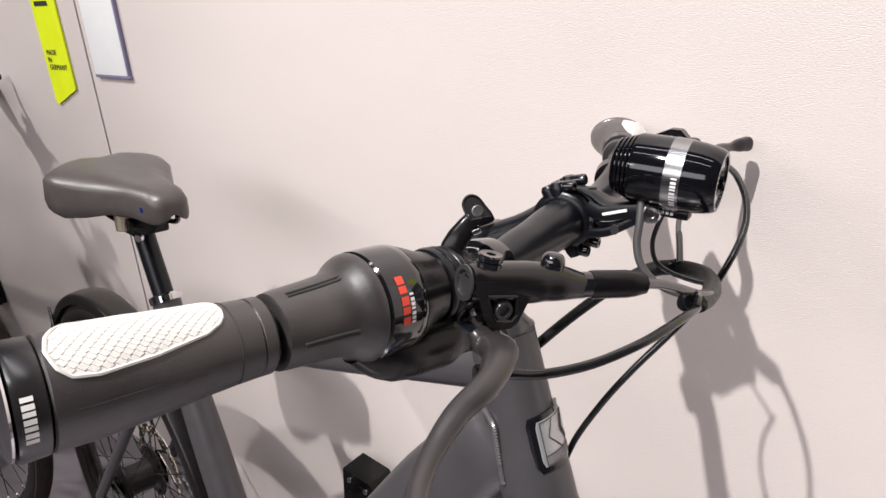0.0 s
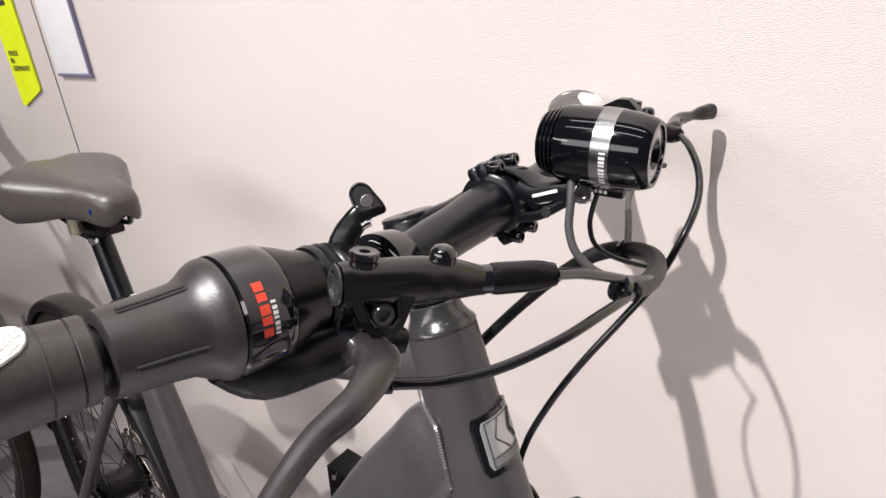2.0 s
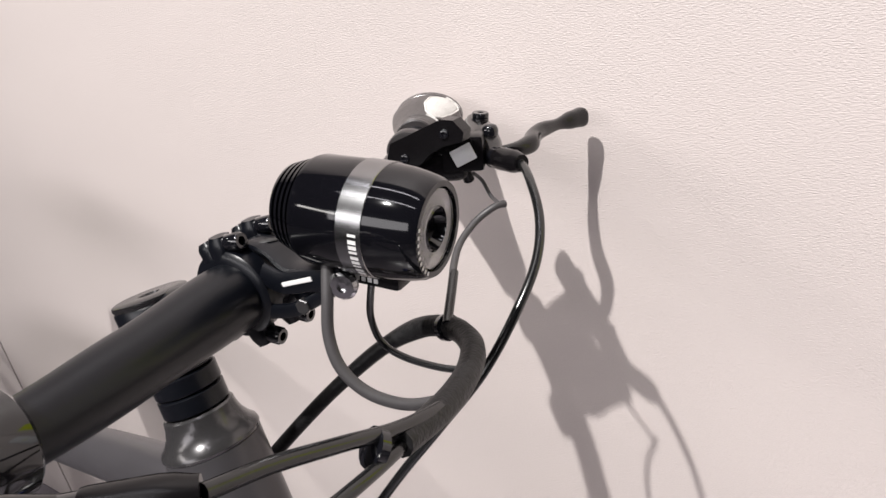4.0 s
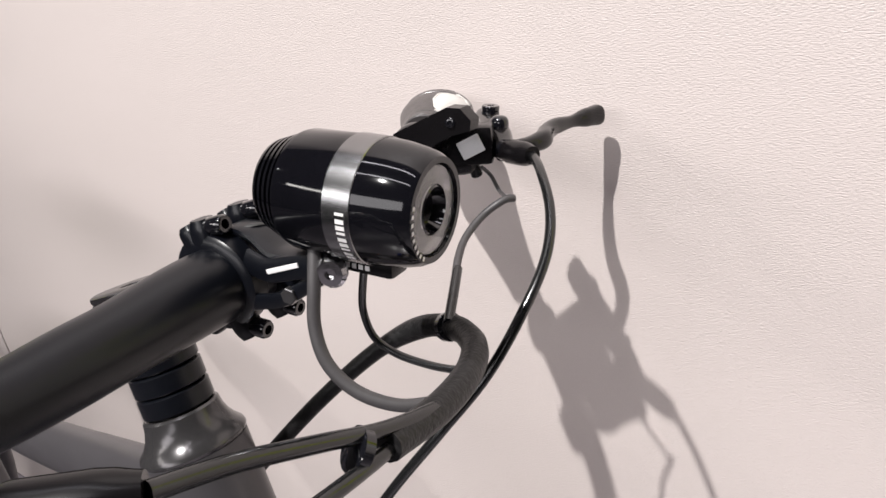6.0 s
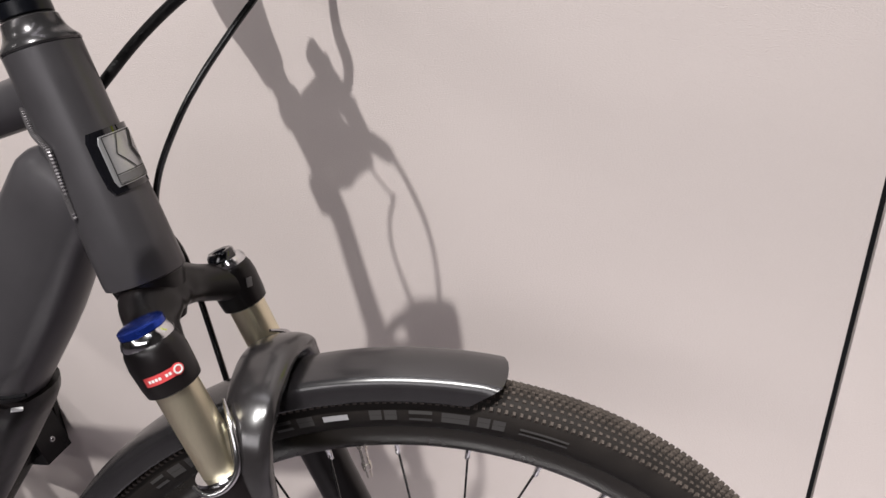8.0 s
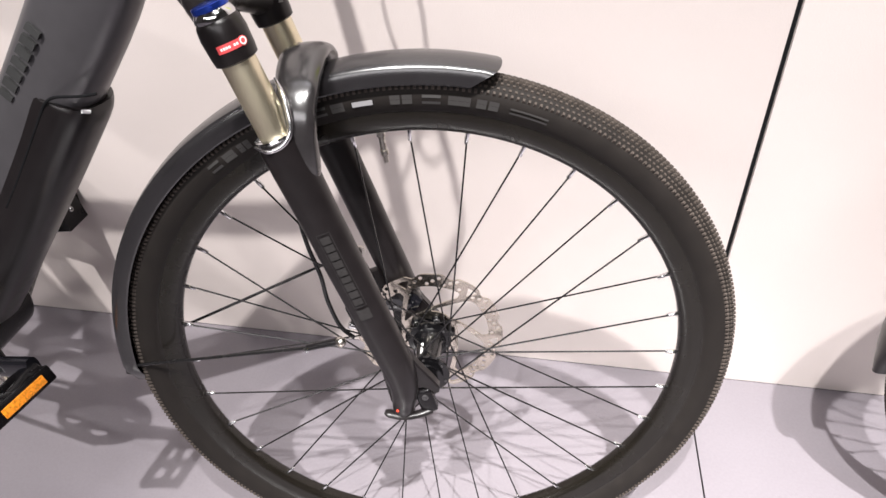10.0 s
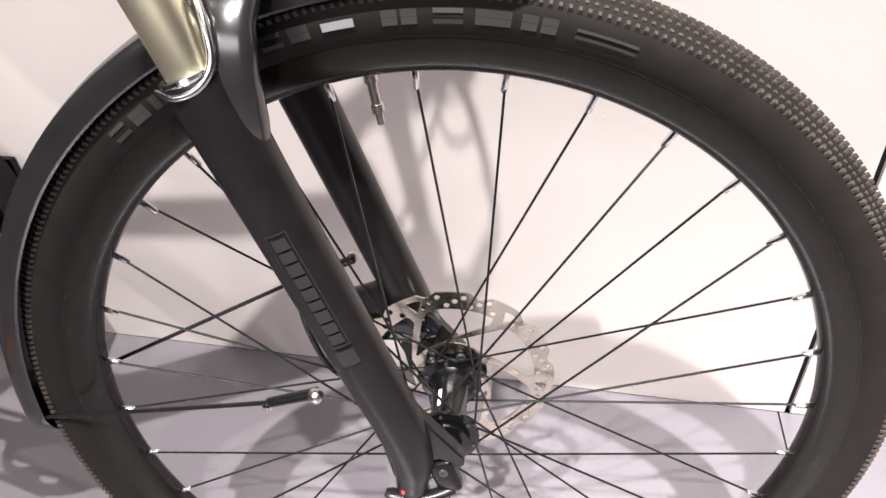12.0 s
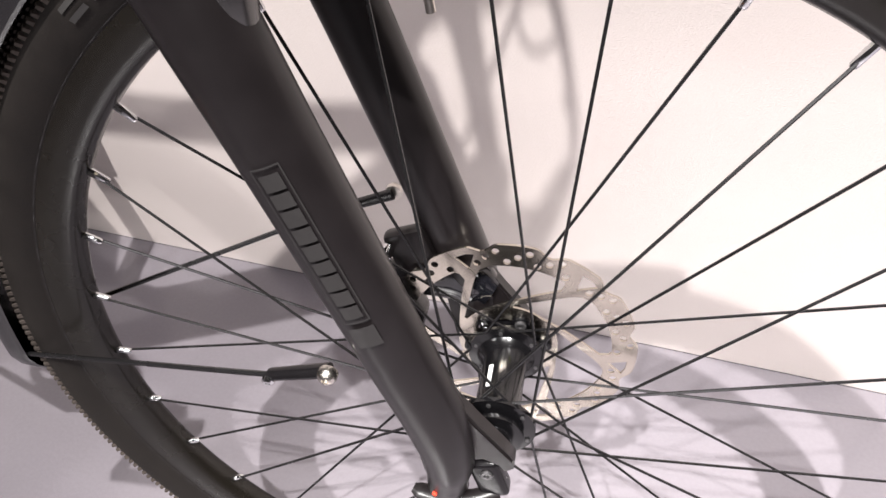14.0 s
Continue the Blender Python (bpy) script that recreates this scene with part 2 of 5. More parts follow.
def part(name, geo, mat, parent, label="", angle=38):
    ob = new(name, mesh_of(name, geo, mat, angle))
    ob.parent = parent
    if label:
        tagged(ob, label)
    return ob


def copies(name, mesh, parent, poses):
    for m in poses:
        ob = new(name, mesh)
        ob.parent = parent
        ob.matrix_basis = m


def structure(name, geo, mat, label):
    ob = new(name, mesh_of(name, geo, mat))
    return tagged(ob, label, name.split("_")[0], kind="structure")


# ---- the stand: wall of laminate panels, floor, hall round it ----
PITCH, SEAM = 1.923, 0.887
wall_north = structure("wall_north", Geo().box((0, WALL_Y + 0.06, 1.5), (11.2, 0.06, 3.0), bevel=0), M_GAP, "dark core behind the pale exhibition wall panels")
for k in range(-3, 3):
    x0, x1 = SEAM + k * PITCH + 0.0036, SEAM + (k + 1) * PITCH - 0.0036
    part("panel", Geo().box(((x0 + x1) / 2, WALL_Y + 0.0145, 1.5), (x1 - x0, 0.029, 3.0), bevel=0.002), M_WALL, wall_north)
    # black strip added in the open gap, in place of its shade
    part("gap_shade_strip", Geo().box((SEAM + k * PITCH, WALL_Y + 0.017, 1.5), (0.0068, 0.024, 2.99), bevel=0.0005), M_GAP, wall_north)
floor = structure("floor", Geo().box((0, -2.0, -0.05), (11.2, 6.4, 0.08), bevel=0), M_GAP, "dark ground beneath the grey exhibition floor sheets")
for k in range(-3, 3):
    x0, x1 = SEAM - 0.012 + k * PITCH + 0.0012, SEAM - 0.012 + (k + 1) * PITCH - 0.0012
    part("floor_sheet", Geo().box(((x0 + x1) / 2, -2.0, -0.005), (x1 - x0, 6.0, 0.01), bevel=0.0006), M_FLOOR, floor)
structure("ceiling", Geo().box((0, -2.0, 9.65), (11.4, 6.6, 0.1), bevel=0), M_CEIL, "dark exhibition hall ceiling")
structure("wall_upper", Geo().box((0, 1.25, 6.3), (11.4, 0.1, 6.6), bevel=0), M_HALL, "plain grey hall wall above the stand")
structure("wall_south", Geo().box((0, -5.2, 4.80), (11.4, 0.1, 9.6), bevel=0), M_HALL, "plain grey hall wall behind the stand")
structure("wall_east", Geo().box((5.65, -2.0, 4.80), (0.1, 6.4, 9.6), bevel=0), M_HALL, "plain grey hall wall at the end")
structure("wall_west", Geo().box((-5.65, -2.0, 4.80), (0.1, 6.4, 9.6), bevel=0), M_HALL, "plain grey hall wall at the end")

# ---- the bicycle: built round its front hub, x ahead in the wheel's plane, y to its left, z up ----
HUB = Vector((0.4721, 0.6373, 0.3526))
AX, AY, AZ = Vector((0.9922, 0.1248, 0)), Vector((-0.1245, 0.99, -0.0665)), Vector((-0.0083, 0.066, 0.9978))
TO_WORLD = Matrix.Translation(HUB) @ Matrix((AX, AY, AZ)).transposed().to_4x4()
BASE = 0.352
LIFT = Matrix.Translation((0, 0, BASE))
bicycle = new("bicycle")
bicycle.matrix_world = TO_WORLD @ Matrix.Translation((0, 0, -BASE))
tagged(bicycle, "dark grey electric trekking bicycle leaning slightly beside the wall", "bicycle", "bicycles on the stand")


SEATING = Matrix()


def bp(name, geo, mat, parent=None, label="", angle=38):
    return part(name, geo.moved(LIFT @ SEATING), mat, parent or bicycle, label, angle)


FROM_WORLD = TO_WORLD.inverted()


def fr(x, z, off=0.0):
    """A place in the frame's own plane, by the stand's x and z; off: metres out of it to the bicycle's right."""
    z -= 0.008 * min(1.0, max(0.0, (z - 0.40) / 0.40))
    x -= 0.055 * min(1.0, max(0.0, (-0.13 - x) / 0.12))
    return FROM_WORLD @ Vector((x, 0.6454 - 0.121 * (x - 0.2594) + 0.066 * (z - 0.8715) - off, z))


# -- wheels --
def spoke_mesh(side, lead):
    hub_r, flange = 0.0225, 0.029 if side > 0 else 0.031
    a = radians(67.5) * lead
    s = Vector((0, side * flange, 0)) + Vector((math.sin(a) * hub_r, 0, math.cos(a) * hub_r))
    e = Vector((0, side * 0.001, 0.2815))
    return mesh_of("spoke", Geo().sweep([s, s.lerp(e, 0.5), e], 0.00098, 6, smooth=1), M_SPOKE)


NIPPLE = mesh_of("nipple", Geo().lathe((0, 0, 0.2765), (0, 0, 1), [(0, 0.0013), (0.001, 0.0021), (0.011, 0.0025), (0.0165, 0.0025)], 8), M_CHROME)
SPOKES = {(s, d): spoke_mesh(s, d) for s in (-1, 1) for d in (-1, 1)}


def ring_profile(prof, n=128):
    g = Geo()
    g.lathe((0, 0, 0), (0, 1, 0), prof, n, caps=False, closed=True)
    return g


def tread_mesh():
    g = Geo()
    rows = [(y, 0.3492 - 0.0120 * (abs(y) / 0.0175) ** 2.2) for y in (-0.0175, -0.0145, -0.0110, -0.0073, -0.0037, 0.0, 0.0037, 0.0073, 0.0110, 0.0145, 0.0175)]
    for j, (y, r) in enumerate(rows):
        n = 380
        tilt = math.atan2(y, 0.021)
        wide, long, high = (0.00145, 0.0023, 0.0018) if 0 < j < 10 else (0.0019, 0.0020, 0.0024)
        for i in range(n):
            a = 2 * math.pi * (i + (j % 2) * 0.5) / n
            m = Matrix.Rotation(a, 4, "Y") @ Matrix.Translation((0, y, r)) @ Matrix.Rotation(-tilt, 4, "X")
            lo = [m @ Vector((x * long / 2, yy * wide, -0.001)) for x, yy in ((-1.5, -1), (1.5, -1), (1.5, 1), (-1.5, 1))]
            hi = [m @ Vector((x * long / 2, yy * wide * 0.7, high)) for x, yy in ((-1, -1), (1, -1), (1, 1), (-1, 1))]
            g.add(lo + hi, [[4, 5, 6, 7], [0, 1, 5, 4], [1, 2, 6, 5], [2, 3, 7, 6], [3, 0, 4, 7]])
    return mesh_of("tread", g, M_TREAD, 30)


TREAD = tread_mesh()
TYRE = mesh_of("tyre", ring_profile([(-0.0105, 0.3095), (-0.0125, 0.3120), (-0.0165, 0.3180), (-0.0192, 0.3260), (-0.0190, 0.3335), (-0.0160, 0.3410), (-0.0105, 0.3462), (0, 0.3490), (0.0105, 0.3462), (0.0160, 0.3410), (0.0190, 0.3335), (0.0192, 0.3260), (0.0165, 0.3180), (0.0125, 0.3120), (0.0105, 0.3095)], 160), M_TYRE)
RIM = mesh_of("rim", ring_profile([(-0.0045, 0.2895), (-0.0085, 0.2915), (-0.0112, 0.2960), (-0.0125, 0.3050), (-0.0125, 0.3128), (-0.0105, 0.3135), (-0.0095, 0.3080), (0.0095, 0.3080), (0.0105, 0.3135), (0.0125, 0.3128), (0.0125, 0.3050), (0.0112, 0.2960), (0.0085, 0.2915), (0.0045, 0.2895)], 160), M_RIM)


def circle(x, y, r, n=10, a0=0.0):
    return [(x + r * math.cos(a0 + 2 * math.pi * i / n), y + r * math.sin(a0 + 2 * math.pi * i / n)) for i in range(n)]


def polar(r, a):
    return (r * math.cos(radians(a)), r * math.sin(radians(a)))


def rotor_geo(y):
    """A disc with a scalloped rim, drilled holes and six leaning arms."""
    outer = []
    for i in range(180):
        a = i * 2
        w = abs(((a * 12 / 360 + 0.3) % 1) - 0.5) * 2
        outer.append(polar(0.0895 - 0.0058 * (1 if w > 0.9 else max(0, (w - 0.6) / 0.3)) * 0.8, a))
    loops = [outer]
    lean = [(0.0700, 1.0), (0.0640, 3.0), (0.0580, 7.5), (0.0520, 13.0), (0.0460, 20.5), (0.0410, 30.0), (0.0375, 40.0)]
    for k in range(6):
        b = k * 60
        hole = [polar(0.0722, b + t) for t in range(9, 53, 4)]
        hole += [polar(r, b + 60 + o - 0.225 / r - (3.0 if r > 0.069 else 0)) for r, o in lean]
        hole += [polar(0.0352, b + 60 + 34 - q * 9) for q in range(5)]
        hole += [polar(r, b + o + 0.225 / r + (3.0 if r > 0.069 else 0)) for r, o in lean[::-1]]
        loops.append(hole)
        loops.append([polar(0.0715, b + 0.5), polar(0.0830, b - 5.0), polar(0.0842, b - 1.0), polar(0.0838, b + 4.5)])
        for n, t in enumerate(range(10, 56, 5)):
            loops.append(circle(*polar((0.0758, 0.0842, 0.0800)[n % 3], b + t), 0.0025, 10))
    loops.append(circle(0, 0, 0.0235, 24))
    m = Matrix.Translation((0, y, 0)) @ Matrix.Rotation(radians(90), 4, "X") @ Matrix.Rotation(radians(-8), 4, "Z")
    return Geo().plate(loops, 0.0018, m)


def wheel(name, m, first, lettering, big_hub=False):
    """first: the angle of the first spoke from straight up, towards the front."""
    w = new(name, RIM)
    w.parent, w.matrix_basis = bicycle, m
    t = new("tyre", TYRE)
    t.parent = w
    tagged(t, "black gravel tyre with fine knobs")
    k = new("tread", TREAD)
    k.parent = t
    tagged(k, kind="stuff")
    for i in range(32):
        a = Matrix.Rotation(radians(first + 11.25 * i), 4, "Y")
        copies("spoke", SPOKES[(-1 if i % 2 else 1, 1 if (i // 2) % 2 else -1)], w, [a])
        copies("nipple", NIPPLE, w, [a])
    s = 1.9 if big_hub else 1.0
    hub = Geo().lathe((0, 0, 0), (0, 1, 0), [(-0.049, 0.006), (-0.045, 0.0105), (-0.038, 0.0125), (-0.034, 0.0135 * s), (-0.0328, 0.026 * s), (-0.0296, 0.0262 * s), (-0.0278, 0.0175 * s), (-0.024, 0.0150 * s), (0.0, 0.0148 * s), (0.020, 0.0152 * s), (0.0268, 0.0200 * s), (0.0282, 0.0264 * s), (0.031, 0.0262 * s), (0.0325, 0.0205 * s), (0.0425, 0.0205), (0.046, 0.011), (0.052, 0.006)], 40)
    part("hub", hub, M_HUB if not big_hub else M_DARK, w, "glossy black hub shell")
    part("hub_cap", Geo().lathe((0, 0, 0), (0, 1, 0), [(-0.0355, 0.0150), (-0.0365, 0.0190), (-0.0395, 0.0190), (-0.0405, 0.0125)], 28), M_HUB, w)
    part("brake_rotor", rotor_geo(0.0415), M_ROTOR, w, "drilled steel brake rotor with scalloped edge", 20)
    part("rotor_carrier", Geo().lathe((0, 0, 0), (0, 1, 0), [(0.0428, 0.0235), (0.0434, 0.0262), (0.0448, 0.0262), (0.0455, 0.0150)], 30), M_PLASTIC, w)
    for q in range(6):
        c = Vector((*polar(0.0215, q * 60 + 10), 0))
        part("carrier_boss", Geo().lathe((c.x * 1.16, 0.0412, c.y * 1.16), (0, -1, 0), [(0, 0.0066), (0.0040, 0.0064), (0.0048, 0.0056), (0.0049, 0.0030)], 16), M_HUB, w)
        part("rotor_bolt", Geo().lathe((c.x * 1.16, 0.0370, c.y * 1.16), (0, -1, 0), [(0, 0.0042), (0.0020, 0.0042), (0.0028, 0.0034), (0.0028, 0.0018), (0.0012, 0.0016)], 12), M_CHROME if q % 3 == 2 else M_STONE, w)
        for side in (-0.0332, 0.0278):
            h = Vector((*polar(0.0225, q * 60 + 40), 0))
            part("flange_rivet", Geo().cyl((h.x, side, h.y), (h.x, side - 0.0012, h.y), 0.0016, 8), M_STONE, w)
    va = Matrix.Rotation(radians(first + 11.25 * 5.5), 4, "Y")
    part("valve", Geo().lathe((0, 0, 0.2900), (0, 0, -1), [(0, 0.0042), (0.006, 0.0042), (0.0065, 0.0031), (0.020, 0.0031), (0.0205, 0.0040), (0.026, 0.0040), (0.0265, 0.0024), (0.034, 0.0024), (0.0345, 0.0016)], 12).moved(va), M_STEEL, w, "brass valve stem")
    # lighter ring on each side draws the highlight along the rim's edge
    for side in (-1, 1):
        edge = ring_profile([(side * 0.0124, 0.3124), (side * 0.0132, 0.3130), (side * 0.0134, 0.3140), (side * 0.0124, 0.3142)], 120)
        part("rim_highlight", edge, M_STONE, w)
    if lettering:
        part("hub_print", Geo().box((-0.0074, -0.002, 0.0130), (0.0030, 0.018, 0.0006), Matrix.Rotation(radians(-30), 3, "Y"), 0), M_WHITE, w)
    # printed marks on the tyre's side wall
    for side in (-1, 1) if lettering else ():
        marks = [(-39.5 + 3.4 * q, 2.5) for q in range(3)] + [(-18.0, 2.4), (-14.8, 2.2)] + [(-5.0, 3.6), (0.2, 3.0), (4.4, 3.6), (9.0, 3.6)] + [(14.5, 6.5)]
        for q, (a0, da) in enumerate(marks):
            r0, r1 = (0.3215, 0.3305) if q < 9 else (0.3225, 0.3285)
            g = Geo()
            letter(g, a0, da, r0, r1, side, q)
            part("sidewall_mark", g, M_DIM, w)
        g2 = Geo()
        letter(g2, -11.2, 3.4, 0.3235, 0.3285, side, 1)
        part("sidewall_badge", g2, M_BADGE, w)
    return w


def letter(g, a0, da, r0, r1, side, q):
    """A block-shaped mark that follows the side wall."""
    shapes = {0: [(0, 1, 0, 0.30), (0, 1, 0.70, 1)], 1: [(0, 1, 0, 1)], 2: [(0, 0.45, 0, 1), (0.55, 1, 0, 1)]}
    for u0, u1, v0, v1 in shapes[q % 3]:
        verts, n = [], 4
        for i in range(n + 1):
            a = radians(a0 + da * (u0 + (u1 - u0) * i / n))
            for v in (v0, v1):
                r = r0 + (r1 - r0) * v
                y = side * (0.0197 - (0.0034 * ((r - 0.3275) / 0.008) ** 2 if r > 0.3275 else 0.0024 * ((0.3275 - r) / 0.008) ** 2) + 0.0004)
                verts.append((math.sin(a) * r, y, math.cos(a) * r))
        g.add(verts, [[2 * i, 2 * i + 1, 2 * i + 3, 2 * i + 2] for i in range(n)])


FIRST = 160.1 - 90
front_wheel = wheel("front_wheel", LIFT, -FIRST, True)
tagged(front_wheel, "black deep rim of the front wheel")
rear_at = fr(-0.59, 0.35)
steer = FROM_WORLD.to_3x3() @ Vector((1, -0.121, 0)).normalized()
up_f = FROM_WORLD.to_3x3() @ Vector((-0.008, 0.066, 0.998)).normalized()
lat = up_f.cross(steer).normalized()
FRAME = Matrix((steer, lat, steer.cross(lat))).transposed().to_4x4()
rear_wheel = wheel("rear_wheel", LIFT @ Matrix.Translation(rear_at) @ FRAME, -40, False, True)
tagged(rear_wheel, "black rim of the rear wheel")


# -- mudguards --
def mudguard_geo(a0, a1, radius, grow, half=0.0265, n=56):
    """An arched strip round the wheel, from angle a0 to a1 (from the front, counter-clockwise)."""
    rings = []
    for i in range(n + 1):
        s = i / n
        a = radians(a0 + (a1 - a0) * s)
        r = radius + grow * s
        h = half
        if s > 0.955:
            h = half * (1 - 0.75 * (s - 0.955) / 0.045)
        ring = []
        prof = [(-1, -0.0200), (-0.985, -0.0120), (-0.955, -0.0070), (-0.88, -0.0038), (-0.74, -0.0022), (-0.40, -0.0004), (0, 0.0004), (0.40, -0.0004), (0.74, -0.0022), (0.88, -0.0038), (0.955, -0.0070), (0.985, -0.0120), (1, -0.0200)]
        pts = [(u * h, d) for u, d in prof] + [(u * h * 0.955, d - 0.0016) for u, d in prof[::-1]]
        for y, d in pts:
            b = a + radians(4.0) * max(0.0, -d / 0.0200) * max(0.0, 1 - s / 0.06)
            ring.append(Vector((math.cos(b) * (r + d), y, math.sin(b) * (r + d))))
        rings.append(ring)
    return Geo().rings(rings)


mudguard = bp("front_mudguard", mudguard_geo(78.3, 186.5, 0.3628, 0.0), M_GUARD, label="satin black plastic front mudguard")
fl = Geo().box((-0.352, 0, -0.012), (0.022, 0.030, 0.030), Matrix.Rotation(radians(10), 3, "Y"), 0.003)
bp("stay_bracket", fl, M_PLASTIC, mudguard)
for side in (-1, 1):
    y = side * 0.066
    bolt = Vector((-0.086, side * 0.070, 0.082)) if side < 0 else Vector((-0.082, 0.064, 0.105))
    joint = bolt + Vector((-0.038, -0.003 * side, -0.014))
    g = Geo().sweep([joint + Vector((0.012, 0, 0.004)), joint, joint.lerp(Vector((-0.345, side * 0.022, -0.003)), 0.5), Vector((-0.345, side * 0.022, -0.003))], 0.0018, 8, smooth=3)
    bp("mudguard_stay", g, M_SPOKE, mudguard, "thin black wire stay")
    g = Geo().sweep([bolt, joint], [(0.0050, 0.0038), (0.0042, 0.0034)], 10, smooth=1)
    bp("stay_clip", g, M_PLASTIC, mudguard)
    g = Geo().lathe(bolt + Vector((0, side * 0.001, 0)), (0, side, 0), [(0, 0.0056), (0.0030, 0.0058), (0.0056, 0.0048), (0.0070, 0.0028), (0.0072, 0.0020), (0.0058, 0.0018)], 16)
    bp("stay_bolt", g, M_STEEL, mudguard)
    g = Geo().lathe(joint + Vector((0, side * 0.002, -0.001)), (0, side, -0.3), [(0, 0.0038), (0.0022, 0.0038), (0.0034, 0.0026), (0.0034, 0.0016), (0.0022, 0.0014)], 14)
    bp("stay_screw", g, M_CHROME, mudguard)
rear_guard = mudguard_geo(20, 190, 0.364, 0.004).moved(Matrix.Translation(rear_at) @ FRAME)
bp("rear_mudguard", rear_guard, M_DARK, label="satin black plastic rear mudguard")


# -- fork --
LEG = Vector((0.333, 0, -0.943)).normalized()


def leg_at(z, y):
    return Vector((-0.1365 + (0.347 - z) * 0.353, y, z))


crown = Geo().sweep([(-0.148, -0.0635, 0.376), (-0.154, -0.058, 0.394), (-0.170, -0.038, 0.404), (-0.180, -0.018, 0.412), (-0.183, 0, 0.414), (-0.180, 0.018, 0.412), (-0.170, 0.038, 0.404), (-0.154, 0.058, 0.394), (-0.148, 0.0635, 0.376)], [(0.013, 0.014), (0.016, 0.015), (0.018, 0.014), (0.022, 0.016), (0.0235, 0.017), (0.022, 0.016), (0.018, 0.014), (0.016, 0.015), (0.013, 0.014)], 22, up=(0, 0, 1))
crown.lathe((-0.1895, 0.001, 0.4235), (-0.279, 0.06, 0.96), [(-0.034, 0.015), (-0.022, 0.0205), (-0.008, 0.0248), (0.002, 0.0266), (0.006, 0.0262)], 32)
crown_ob = bp("fork_crown", crown, M_DARK, label="black forged fork crown")
for side in (-1, 1):
    y = side * 0.0645
    top = leg_at(0.412 if side < 0 else 0.409, y)
    g = Geo().lathe(top, LEG, [(0.0, 0.0150), (0.0015, 0.0172), (0.006, 0.0190), (0.014, 0.0200), (0.030, 0.0194), (0.0365, 0.0186), (0.038, 0.0160)], 32)
    bp("crown_socket", g, M_DARK, crown_ob)
    if side < 0:
        g = Geo().lathe(top, -LEG, [(-0.003, 0.0172), (0.0, 0.0178), (0.003, 0.0168), (0.0055, 0.0152), (0.007, 0.009)], 28)
        bp("crown_ring", g, M_CHROME, crown_ob, "bright polished ring")
        g = Geo().lathe(top - LEG * 0.0055, -LEG, [(0, 0.0148), (0.0008, 0.0156), (0.0045, 0.0154), (0.0055, 0.0140), (0.0062, 0.009)], 28)
        bp("lockout_dial", g, M_BLUE, crown_ob, "blue anodised lockout dial")
        g = Geo()
        gw = Geo()
        e1 = LEG.cross(Vector((0, 1, 0))).normalized()
        e2 = LEG.cross(e1).normalized()
        c0 = leg_at(0.3905, y)
        def on_socket(a, s, r=0.0201):
            return c0 + (e1 * -math.cos(radians(a)) - e2 * math.sin(radians(a))) * r + LEG * s
        for q in range(10):
            a, b = -145 + 6.5 * q, -145 + 6.5 * (q + 1)
            g.add([on_socket(a, -0.0033), on_socket(b, -0.0033), on_socket(b, 0.0033), on_socket(a, 0.0033)], [[0, 1, 2, 3]])
            if q in (2, 3, 5, 6, 7, 8):
                gw.add([on_socket(a, -0.0010, 0.0202), on_socket(b - 1.6, -0.0010, 0.0202), on_socket(b - 1.6, 0.0010, 0.0202), on_socket(a, 0.0010, 0.0202)], [[0, 1, 2, 3]])
        eye_n = (on_socket(-145, 0) - c0).normalized()
        disc = Geo().lathe(on_socket(-145, 0, 0.0192), eye_n, [(0, 0.0040), (0.0012, 0.0040), (0.0014, 0.0036)], 22)
        bp("label_disc", disc, M_LABEL, crown_ob)
        bp("label_ring", Geo().lathe(on_socket(-145, 0, 0.0206), eye_n, [(0, 0.0020), (0.0003, 0.0021), (0.0003, 0.0031), (0, 0.0032)], 22, caps=False), M_WHITE, crown_ob)
        bp("fork_label_print", gw, M_WHITE, crown_ob)
        bp("fork_label", g, M_LABEL, crown_ob, "small red fork label")
    else:
        g = Geo().lathe(top, -LEG, [(-0.002, 0.0170), (0.002, 0.0176), (0.005, 0.0158), (0.0055, 0.010)], 24)
        bp("crown_ring", g, M_CHROME, crown_ob)
        g = Geo().lathe(top - LEG * 0.005, -LEG, [(0, 0.0122), (0.005, 0.0116), (0.0070, 0.0100), (0.0065, 0.0062), (0.003, 0.006)], 8)
        bp("preload_knob", g, M_GLOSS, crown_ob)
        bp("socket_mark", Geo().box(leg_at(0.392, y) + Vector((0.0168, -0.0112, 0.0060)), (0.0050, 0.0010, 0.0080), Matrix.Rotation(radians(56), 3, "Z"), 0.0003), M_GREY, crown_ob, "small grey mark")
    bp("stanchion", Geo().cyl(leg_at(0.400, y), leg_at(0.285, y), 0.0152, 32), M_GOLD, label="gold anodised fork stanchion")
    # lower leg, ending in a flat dropout
    pts = [leg_at(0.310, y), leg_at(0.305, y), leg_at(0.288, y), leg_at(0.20, y), leg_at(0.10, y), leg_at(0.045, y), leg_at(0.012, y) - Vector((0.005, 0, 0)), Vector((-0.0245, y, -0.012)), Vector((-0.0255, y, -0.027)), Vector((-0.0260, y, -0.034))]
    rad = [(0.0188, 0.0188), (0.0203, 0.0203), (0.0205, 0.0205), (0.0193, 0.0195), (0.0190, 0.0188), (0.0188, 0.0180), (0.0178, 0.0155), (0.0138, 0.0130), (0.0100, 0.0110), (0.0045, 0.006)]
    leg = bp("fork_lower", Geo().sweep(pts, rad, 28, up=(1, 0, 0), smooth=4), M_DARK, label="matt black fork lower leg")
